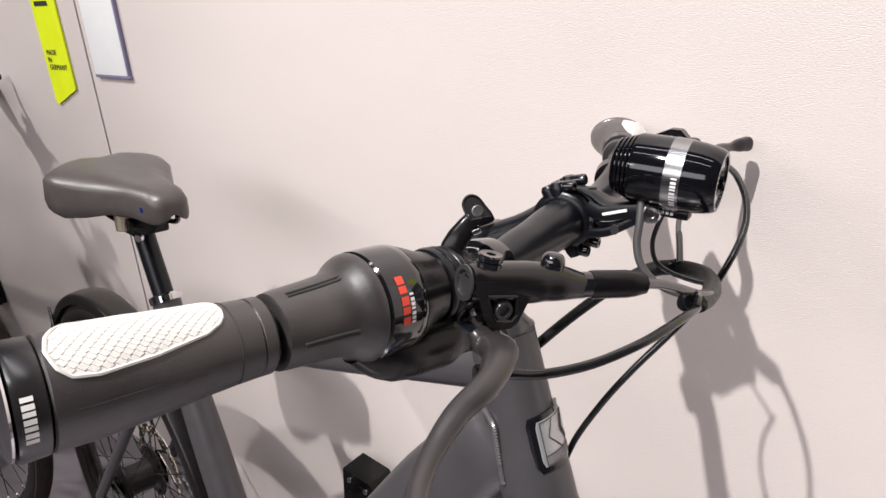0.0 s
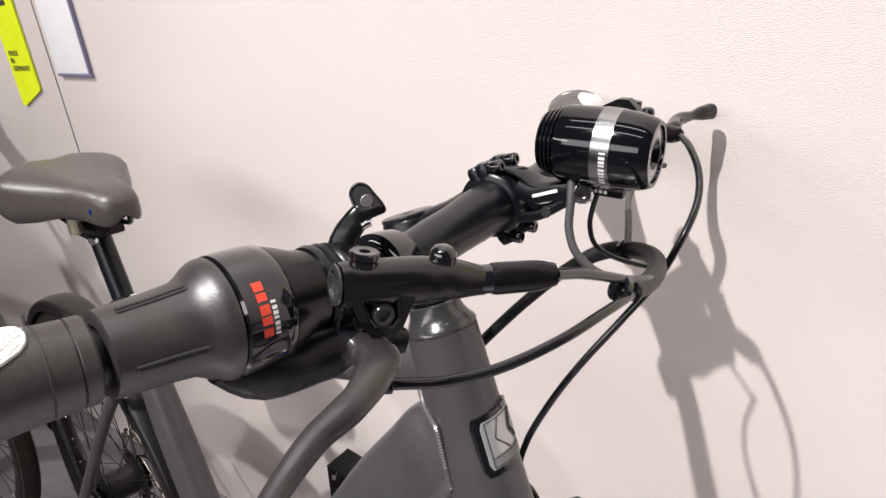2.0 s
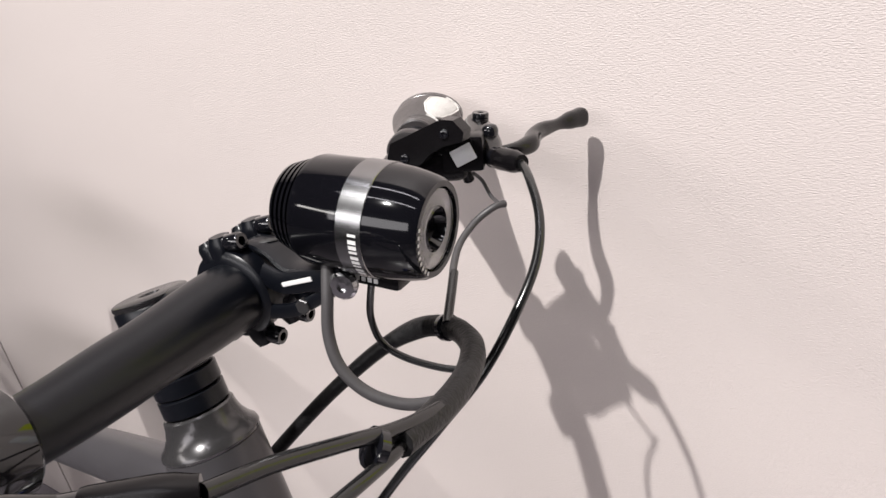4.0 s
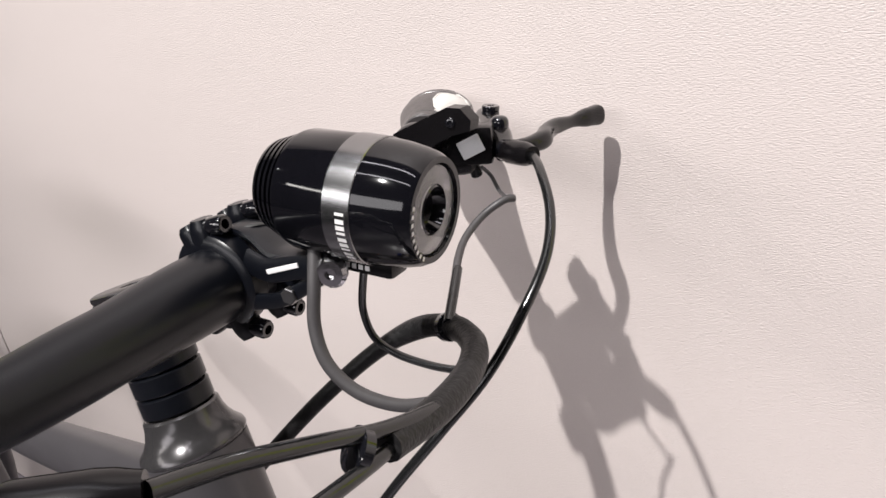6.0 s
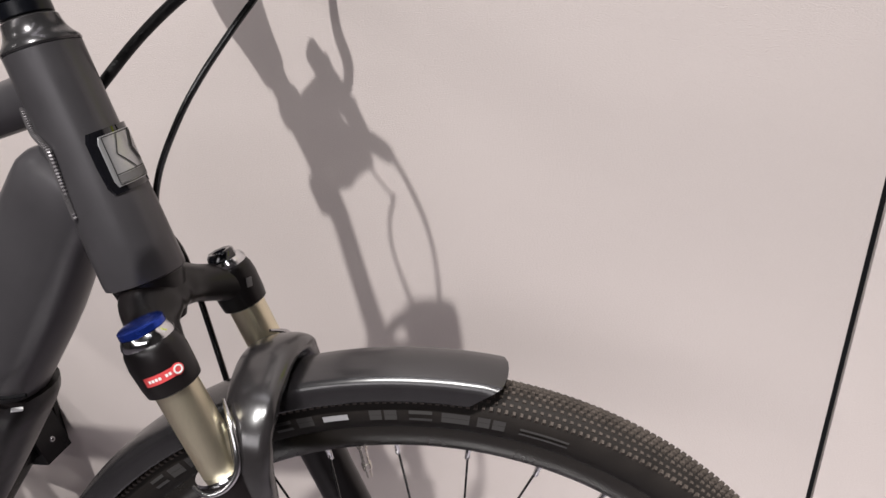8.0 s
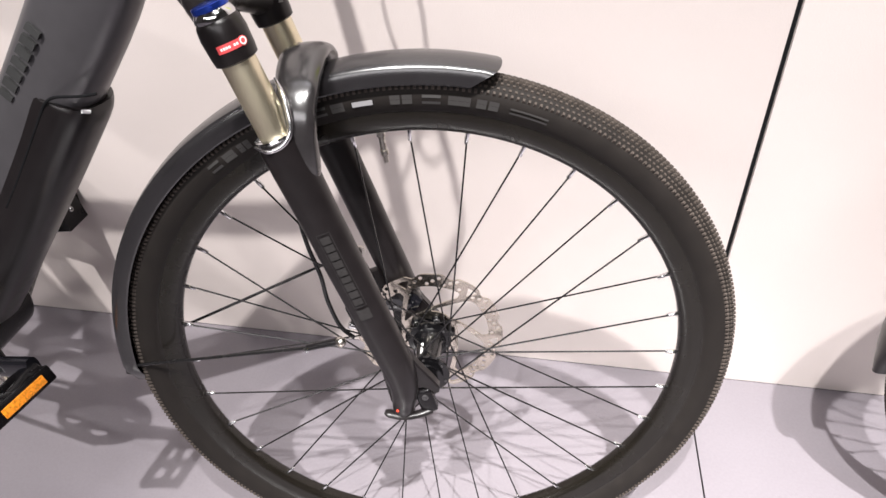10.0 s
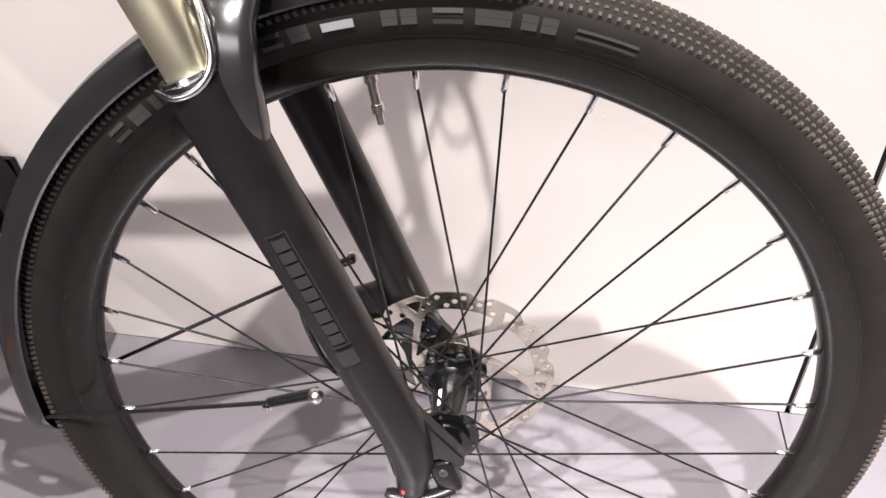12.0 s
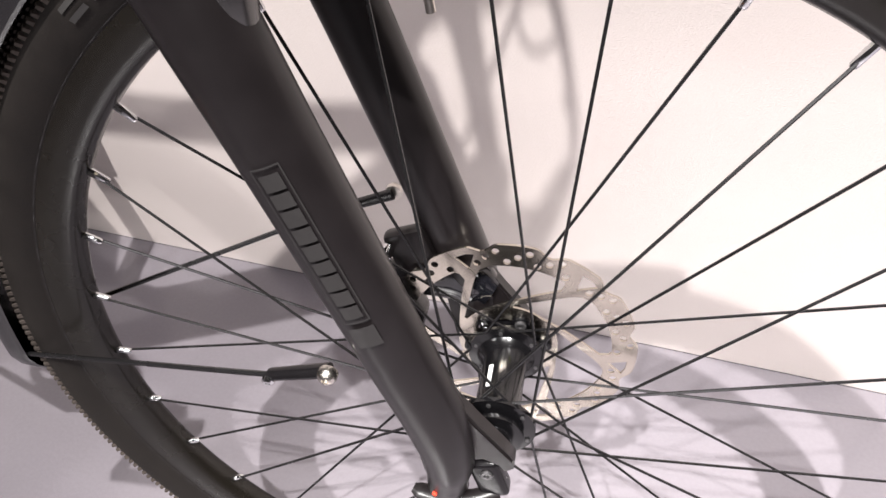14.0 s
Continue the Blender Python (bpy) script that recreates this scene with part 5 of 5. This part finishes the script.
cable("remote_lead", [(-0.1490, 0.1840, 0.6965), (-0.1460, 0.1900, 0.6900), (-0.1370, 0.1800, 0.6840), (-0.1260, 0.1640, 0.6850), (-0.1202, 0.1530, 0.6875)], 0.0012, M_CABLE_GREY, "thin grey lead")
cable("remote_cable", [(-0.1185, 0.1555, 0.6875), (-0.1225, 0.1500, 0.6875), (-0.1310, 0.1420, 0.6812), (-0.1355, 0.1280, 0.6730), (-0.1335, 0.1130, 0.6660), (-0.1290, 0.0990, 0.6590), (-0.1237, 0.0793, 0.6490)], 0.0021, M_CABLE_GREY, "thin grey display cable")
cable("remote_sleeve", [(-0.1320, 0.109, 0.6635), (-0.129, 0.099, 0.6590), (-0.1237, 0.0793, 0.649)], 0.0026, M_CABLE, "black sleeve")

# -- main tubes --
SEATING = Matrix()


def tube(name, pts, rad, mat=M_FRAME, label="", n=28, power=2.0, smooth=5):
    return bp(name, Geo().sweep(pts, rad, n, up=lat, smooth=smooth, power=power), mat, label=label)


down = tube("down_tube", [fr(0.243, 0.872), fr(0.222, 0.842), fr(0.150, 0.745), fr(0.040, 0.600), fr(-0.080, 0.440), fr(-0.160, 0.335)], [(0.024, 0.020), (0.038, 0.028), (0.046, 0.034), (0.046, 0.038), (0.046, 0.038), (0.044, 0.038)], label="thick anthracite down tube with integrated battery", power=2.5)
bat = Geo().sweep([fr(0.117, 0.668), fr(0.107, 0.652), fr(0.040, 0.562), fr(-0.060, 0.430), fr(-0.125, 0.345)], [(0.030, 0.0360), (0.035, 0.0385), (0.036, 0.0388), (0.036, 0.0388), (0.034, 0.038)], 24, up=lat, smooth=4, power=2.6)
bp("battery_cover", bat, M_DARK, down, "black battery cover set into the tube")
bp("battery_strip", Geo().sweep([fr(0.1455, 0.6575, 0.020), fr(0.141, 0.6605, 0.027)], [(0.0022, 0.0016)] * 2, 8, smooth=1, up=lat), M_CARD, down)
bp("battery_latch", Geo().box(fr(0.138, 0.685, 0.0), (0.05, 0.03, 0.018), FRAME.to_3x3() @ Matrix.Rotation(radians(-53), 3, "Y"), 0.004), M_DARK, down)
bp("battery_seam", Geo().sweep([fr(0.1670, 0.6830, 0.030), fr(0.1500, 0.6812, 0.0365), fr(0.1305, 0.6793, 0.0380), fr(0.1191, 0.6763, 0.0382), fr(0.1096, 0.6694, 0.0384), fr(0.0998, 0.6562, 0.0382), fr(0.0774, 0.6248, 0.0382), fr(0.0444, 0.5788, 0.0382), fr(0.0124, 0.5370, 0.0382)], 0.0015, 8, smooth=4), M_GAP, down)
for q in range(7):
    c0 = fr(0.066 + q * 0.0093, 0.674 + q * 0.0112, 0.0368)
    g = Geo().box(c0, (0.0100 if q % 3 else 0.0080, 0.0030, 0.0150), FRAME.to_3x3() @ Matrix.Rotation(radians(-50), 3, "Y"), 0)
    bp("down_tube_mark", g, M_INK, down)
tube("top_tube", [fr(0.235, 0.918), fr(0.150, 0.892), fr(-0.050, 0.833), fr(-0.200, 0.790), fr(-0.315, 0.752)], [(0.018, 0.017), (0.0175, 0.016), (0.0175, 0.0155), (0.0175, 0.0155), (0.018, 0.016)], label="slim anthracite top tube")
bead = []
for q, a, r in ((0.128, 148, 0.0300), (0.119, 141, 0.0306), (0.110, 134, 0.0309), (0.104, 121, 0.0311), (0.097, 113, 0.0312), (0.083, 115, 0.0314), (0.069, 118, 0.0316), (0.050, 121, 0.0318)):
    bead.append(HT0 + UPT * q + (FWD * math.cos(radians(a)) - Vector((0, 1, 0)) * math.sin(radians(a))) * r)
g = Geo().sweep(bead, 0.0023, 8, smooth=12)
v0 = [q.copy() for q in g.v]
g.v = [q + (FWD * 0.0004 - Vector((0, 0.0004, 0)) if (i // 8) % 2 else Vector((0, 0, 0))) for i, q in enumerate(v0)]
bp("weld_bead", g, M_WELD, down, "rippled weld seam")
seat = tube("seat_tube", [fr(-0.170, 0.310), fr(-0.245, 0.560), fr(-0.300, 0.700), fr(-0.330, 0.795)], [(0.030, 0.026), (0.026, 0.024), (0.022, 0.021), (0.0205, 0.0195)], label="anthracite seat tube")
tube("seat_post", [fr(-0.322, 0.770), fr(-0.355, 0.845), fr(-0.380, 0.905)], [(0.0145, 0.0145)] * 3, M_BAR, "black seat post")
bp("seat_collar", Geo().lathe(fr(-0.328, 0.790), fr(-0.345, 0.83) - fr(-0.328, 0.790), [(0, 0.0205), (0.001, 0.0222), (0.010, 0.0222), (0.012, 0.0200)], 24), M_CHROME, seat)
for side in (-1, 1):
    o = side * 0.045
    tube("chain_stay", [fr(-0.175, 0.295, o * 0.8), fr(-0.40, 0.318, o * 1.2), fr(-0.585, 0.350, o * 1.6)], [(0.012, 0.015), (0.010, 0.013), (0.008, 0.010)], label="anthracite chain stay")
    tube("seat_stay", [fr(-0.305, 0.735, o * 0.4), fr(-0.40, 0.60, o * 1.1), fr(-0.588, 0.360, o * 1.6)], [(0.009, 0.009)] * 3, label="anthracite seat stay")
    tube("guard_strut", [fr(-0.595, 0.365, -side * 0.06), fr(-0.72, 0.53, -side * 0.05), fr(-0.84, 0.635, -side * 0.028)], [(0.003, 0.003)] * 3, M_SPOKE, n=8)
bp("motor", Geo().cyl(fr(-0.160, 0.308, -0.062), fr(-0.160, 0.308, 0.058), 0.060, 36, 0.012), M_PLASTIC, label="black mid drive motor housing")

# saddle
def saddle_geo():
    rings = []
    prof = [(0.0, 0.010, -0.014, 0.010), (0.003, 0.018, -0.008, 0.020), (0.012, 0.025, -0.001, 0.029), (0.030, 0.029, 0.004, 0.034), (0.070, 0.034, 0.005, 0.034), (0.110, 0.046, 0.005, 0.037), (0.150, 0.066, 0.007, 0.050), (0.185, 0.083, 0.010, 0.060), (0.215, 0.088, 0.012, 0.060), (0.234, 0.080, 0.010, 0.052), (0.246, 0.056, 0.004, 0.038), (0.251, 0.020, -0.004, 0.018)]
    sd = (fr(-0.5, 0.98) - fr(-0.24, 0.97)).normalized()
    sy = lat
    su = sy.cross(sd).normalized()
    su = su if su.z > 0 else -su
    o = fr(-0.258, 0.950)
    for s, h, top, deep in prof:
        ring = []
        for i in range(36):
            a = 2 * math.pi * i / 36
            x, y = math.cos(a), math.sin(a)
            x, y = math.copysign(abs(x) ** 0.62, x), math.copysign(abs(y) ** 0.72, y)
            dip = -0.004 * math.exp(-((x * h) / 0.016) ** 2) if y > 0 and 0.06 < s < 0.25 else 0
            rim = -0.013 * min(1.0, h / 0.05) * abs(x) ** 2.6
            zz = top + rim + dip + (0.011 * y if y > 0 else -deep * min(1.0, 1.5 * -y) * (0.45 + 0.55 * x * x))
            wide = h * (1.0 if y > 0 else 1.0 + 0.05 * math.sin(math.pi * -y) - 0.10 * y * y)
            ring.append(o + sd * s + sy * (wide * x) + su * zz)
        rings.append(ring)
    return Geo().rings(rings)


saddle = bp("saddle", saddle_geo(), M_SADDLE, label="brownish grey padded saddle", angle=60)
bp("saddle_base", Geo().sweep([fr(-0.30, 0.924), fr(-0.38, 0.920), fr(-0.47, 0.918)], [(0.020, 0.008), (0.040, 0.010), (0.060, 0.010)], 16, up=up_f, smooth=4), M_PLASTIC, saddle)
for side in (-1, 1):
    bp("saddle_rail", Geo().sweep([fr(-0.275, 0.925, side * 0.012), fr(-0.31, 0.906, side * 0.021), fr(-0.40, 0.902, side * 0.022), fr(-0.46, 0.920, side * 0.035)], 0.0038, 8, smooth=5), M_PLASTIC, saddle)
bp("saddle_clamp", Geo().box(fr(-0.360, 0.899), (0.045, 0.05, 0.022), FRAME.to_3x3(), 0.005), M_PLASTIC, saddle)
bp("clamp_bolt", Geo().lathe(fr(-0.342, 0.889, 0.018), FROM_WORLD.to_3x3() @ Vector((0.6, -0.8, 0)), [(0, 0.0060), (0.004, 0.0060), (0.006, 0.0046), (0.006, 0.002)], 14), M_CHROME, saddle)
bp("saddle_mark", Geo().box(fr(-0.293, 0.940, 0.0290), (0.007, 0.003, 0.007), FRAME.to_3x3(), 0.001), M_BLUE, saddle, "small blue mark")
bp("elastomer", Geo().cyl(fr(-0.375, 0.895, 0.026), fr(-0.375, 0.920, 0.026), 0.010, 14), M_GOLD, saddle)

# cranks, chain ring, pedals
BB = (-0.139, 0.308)
ring = Geo().plate([[polar(0.078 + 0.0035 * (1 if q % 4 < 2 else -1), q * 360 / 152) for q in range(152)]] + [circle(*polar(0.050, q * 72), 0.016, 14) for q in range(5)], 0.004, Matrix.Translation(fr(*BB, 0.066)) @ FRAME @ Matrix.Rotation(radians(90), 4, "X"))
bp("chain_ring", ring, M_STEEL, label="steel chain ring")
ch = []
for a in range(-90, 91, 15):
    ch.append(fr(BB[0] + 0.082 * math.cos(radians(a)), BB[1] + 0.082 * math.sin(radians(a)), 0.066))
ch += [fr(-0.40, 0.377, 0.060), fr(-0.59, 0.390, 0.055)]
for a in range(105, 271, 15):
    ch.append(fr(-0.59 + 0.040 * math.cos(radians(a)), 0.35 + 0.040 * math.sin(radians(a)), 0.055))
ch += [fr(-0.40, 0.262, 0.060)]
bp("chain", Geo().sweep(ch, (0.0045), 8, up=lat, smooth=3, closed=True), M_SPOKE, label="dark bicycle chain")
bp("rear_sprocket", Geo().plate([[polar(0.038 + 0.0025 * (1 if q % 4 < 2 else -1), q * 5) for q in range(72)]], 0.003, Matrix.Translation(fr(-0.59, 0.35, 0.055)) @ FRAME @ Matrix.Rotation(radians(90), 4, "X")), M_STEEL)
for side, tip in ((1, (0.018, 0.352)), (-1, (-0.296, 0.264))):
    o = 0.085 * side
    crank = tube("crank_arm", [fr(*BB, o * 0.92), fr((BB[0] + tip[0]) / 2, (BB[1] + tip[1]) / 2, o), fr(*tip, o * 1.06)], [(0.016, 0.010), (0.013, 0.008), (0.014, 0.008)], M_GLOSS, "black crank arm", power=3)
    if side > 0:
        bp("crank_label", Geo().box(fr(-0.058, 0.3305, 0.0985), (0.050, 0.0008, 0.009), FRAME.to_3x3() @ Matrix.Rotation(radians(-15), 3, "Y"), 0), M_CARD, crank)
    ped = Geo()
    tilt = FRAME.to_3x3() @ Matrix.Rotation(radians(-26), 3, "Y")
    for dx in (-0.027, 0.027):
        ped.box(fr(*tip, side * 0.140) + tilt @ Vector((dx, 0, 0)), (0.010, 0.086, 0.020), tilt, 0.003)
    for dy in (-0.038, 0, 0.038):
        ped.box(fr(*tip, side * 0.140) + tilt @ Vector((0, dy, 0)), (0.052, 0.011, 0.016), tilt, 0.003)
    ped.cyl(fr(*tip, side * 0.088), fr(*tip, side * 0.180), 0.007, 12)
    pedal = bp("pedal", ped, M_PLASTIC, label="black flat pedal with amber reflectors")
    for dx in (-0.0325, 0.0325):
        bp("reflector", Geo().box(fr(*tip, side * 0.140) + tilt @ Vector((dx, 0, 0)), (0.003, 0.058, 0.011), tilt, 0.001), M_ORANGE, pedal)

# -- the neighbouring bicycles --
base_pose = bicycle.matrix_world.copy()
copy_thing(bicycle, Matrix.Translation((2.03, 0.0, 0)) @ base_pose)
copy_thing(bicycle, Matrix.Translation((-1.775, 0.0, 0)) @ base_pose)

# ---- brackets that hold the bicycles to the wall ----
def wall_bracket(dx):
    dx -= 0.020
    ob = new("wall_bracket", mesh_of("wall_bracket", Geo().box((dx - 0.248, WALL_Y - 0.006, 0.297), (0.080, 0.010, 0.090), None, 0.002), M_PLASTIC))
    tagged(ob, "black steel wall bracket holding the bicycle upright", "bracket", "wall brackets behind the bicycles")
    shape = [(dx - 0.288, 0.382), (dx - 0.224, 0.374), (dx - 0.206, 0.342), (dx - 0.186, 0.260), (dx - 0.235, 0.254), (dx - 0.300, 0.272)]
    part("plate", Geo().plate([shape], 0.052, Matrix.Translation((0, WALL_Y - 0.046, 0)) @ Matrix.Rotation(radians(90), 4, "X")), M_PLASTIC, ob)
    part("arm", Geo().sweep([(dx - 0.225, WALL_Y - 0.060, 0.292), (dx - 0.185, WALL_Y - 0.190, 0.277), (dx - 0.150, WALL_Y - 0.275, 0.267)], [(0.020, 0.024), (0.018, 0.022), (0.016, 0.018)], 16, smooth=3, power=3), M_PLASTIC, ob)
    for x, y, z, d in ((-0.270, 0.926, 0.366, (0, -1, 0.3)), (-0.232, 0.926, 0.358, (0, -1, 0.3)), (-0.2090, 0.955, 0.337, (1, 0, 0.3)), (-0.1960, 0.955, 0.287, (1, 0, 0.2))):
        part("bolt", Geo().lathe((dx + x, y, z), d, [(0, 0.0050), (0.0030, 0.0050), (0.0042, 0.0040), (0.0042, 0.0022), (0.0025, 0.0020)], 14), M_CHROME, ob)
    return ob


for dx in (-1.775, 0.0, 2.03):
    wall_bracket(dx)

# ---- cards on the wall ----
def tag_card(x0):
    """A neon strip with a slanted foot, fixed to the wall."""
    w, low, high = 0.111, 0.963, 1.42
    loop = [(0.006, low), (0.012, low + 0.0005), (w - 0.004, low + 0.036), (w, low + 0.041), (w, high), (0, high), (0, low + 0.006)]
    m = Matrix.Translation((x0, WALL_Y - 0.003, 0)) @ Matrix.Rotation(radians(90), 4, "X")
    ob = new("neon_tag", mesh_of("neon_tag", Geo().plate([loop], 0.004, m), M_YELLOW, 20))
    tagged(ob, "neon yellow tag with black print on the wall", "sign", "neon tags on the wall")
    for n, (word, z) in enumerate((("MADE", 1.0735), ("IN", 1.0575), ("GERMANY", 1.0415))):
        part("print_line", Geo().letters(word, 0.0165, 0.0006, Matrix.Translation((x0 + 0.016, WALL_Y - 0.0056, z)) @ Matrix.Rotation(radians(90), 4, "X")), M_INK, ob)
    lg = Geo()
    for q in range(4):
        lg.box((x0 + 0.05 - q * 0.002, WALL_Y - 0.0056, 1.215 + q * 0.018), (0.05 - 0.008 * (q % 2), 0.0006, 0.011), None, 0)
    lg.box((x0 + 0.022, WALL_Y - 0.0056, 1.243), (0.010, 0.0006, 0.075), None, 0)
    lg.box((x0 + 0.048, WALL_Y - 0.0056, 1.182), (0.062, 0.0006, 0.010), None, 0)
    part("emblem", lg, M_INK, ob)
    return ob


tag_card(0.698)
tag_card(0.698 - PITCH)


def info_card(x0):
    w, low, high = 0.128, 1.038, 1.36
    ob = new("info_card", mesh_of("info_card", Geo().box((x0 + w / 2, WALL_Y - 0.004, (low + high) / 2), (w, 0.006, high - low), None, 0.001), M_CARD))
    tagged(ob, "white information card in a clear holder", "card", "information cards on the wall")
    part("holder_edge", Geo().box((x0 + w / 2 + 0.004, WALL_Y - 0.002, low - 0.003), (w + 0.008, 0.010, 0.006), None, 0.001), M_ACRYL, ob)
    part("holder_side", Geo().box((x0 + w + 0.004, WALL_Y - 0.002, (low + high) / 2), (0.006, 0.010, high - low), None, 0.001), M_ACRYL, ob)
    part("card_mark", Geo().box((x0 + 0.062, WALL_Y - 0.0075, 1.204), (0.022, 0.0006, 0.016), None, 0), M_YELLOW, ob)
    return ob


info_card(-1.003)
info_card(-1.003 + PITCH)
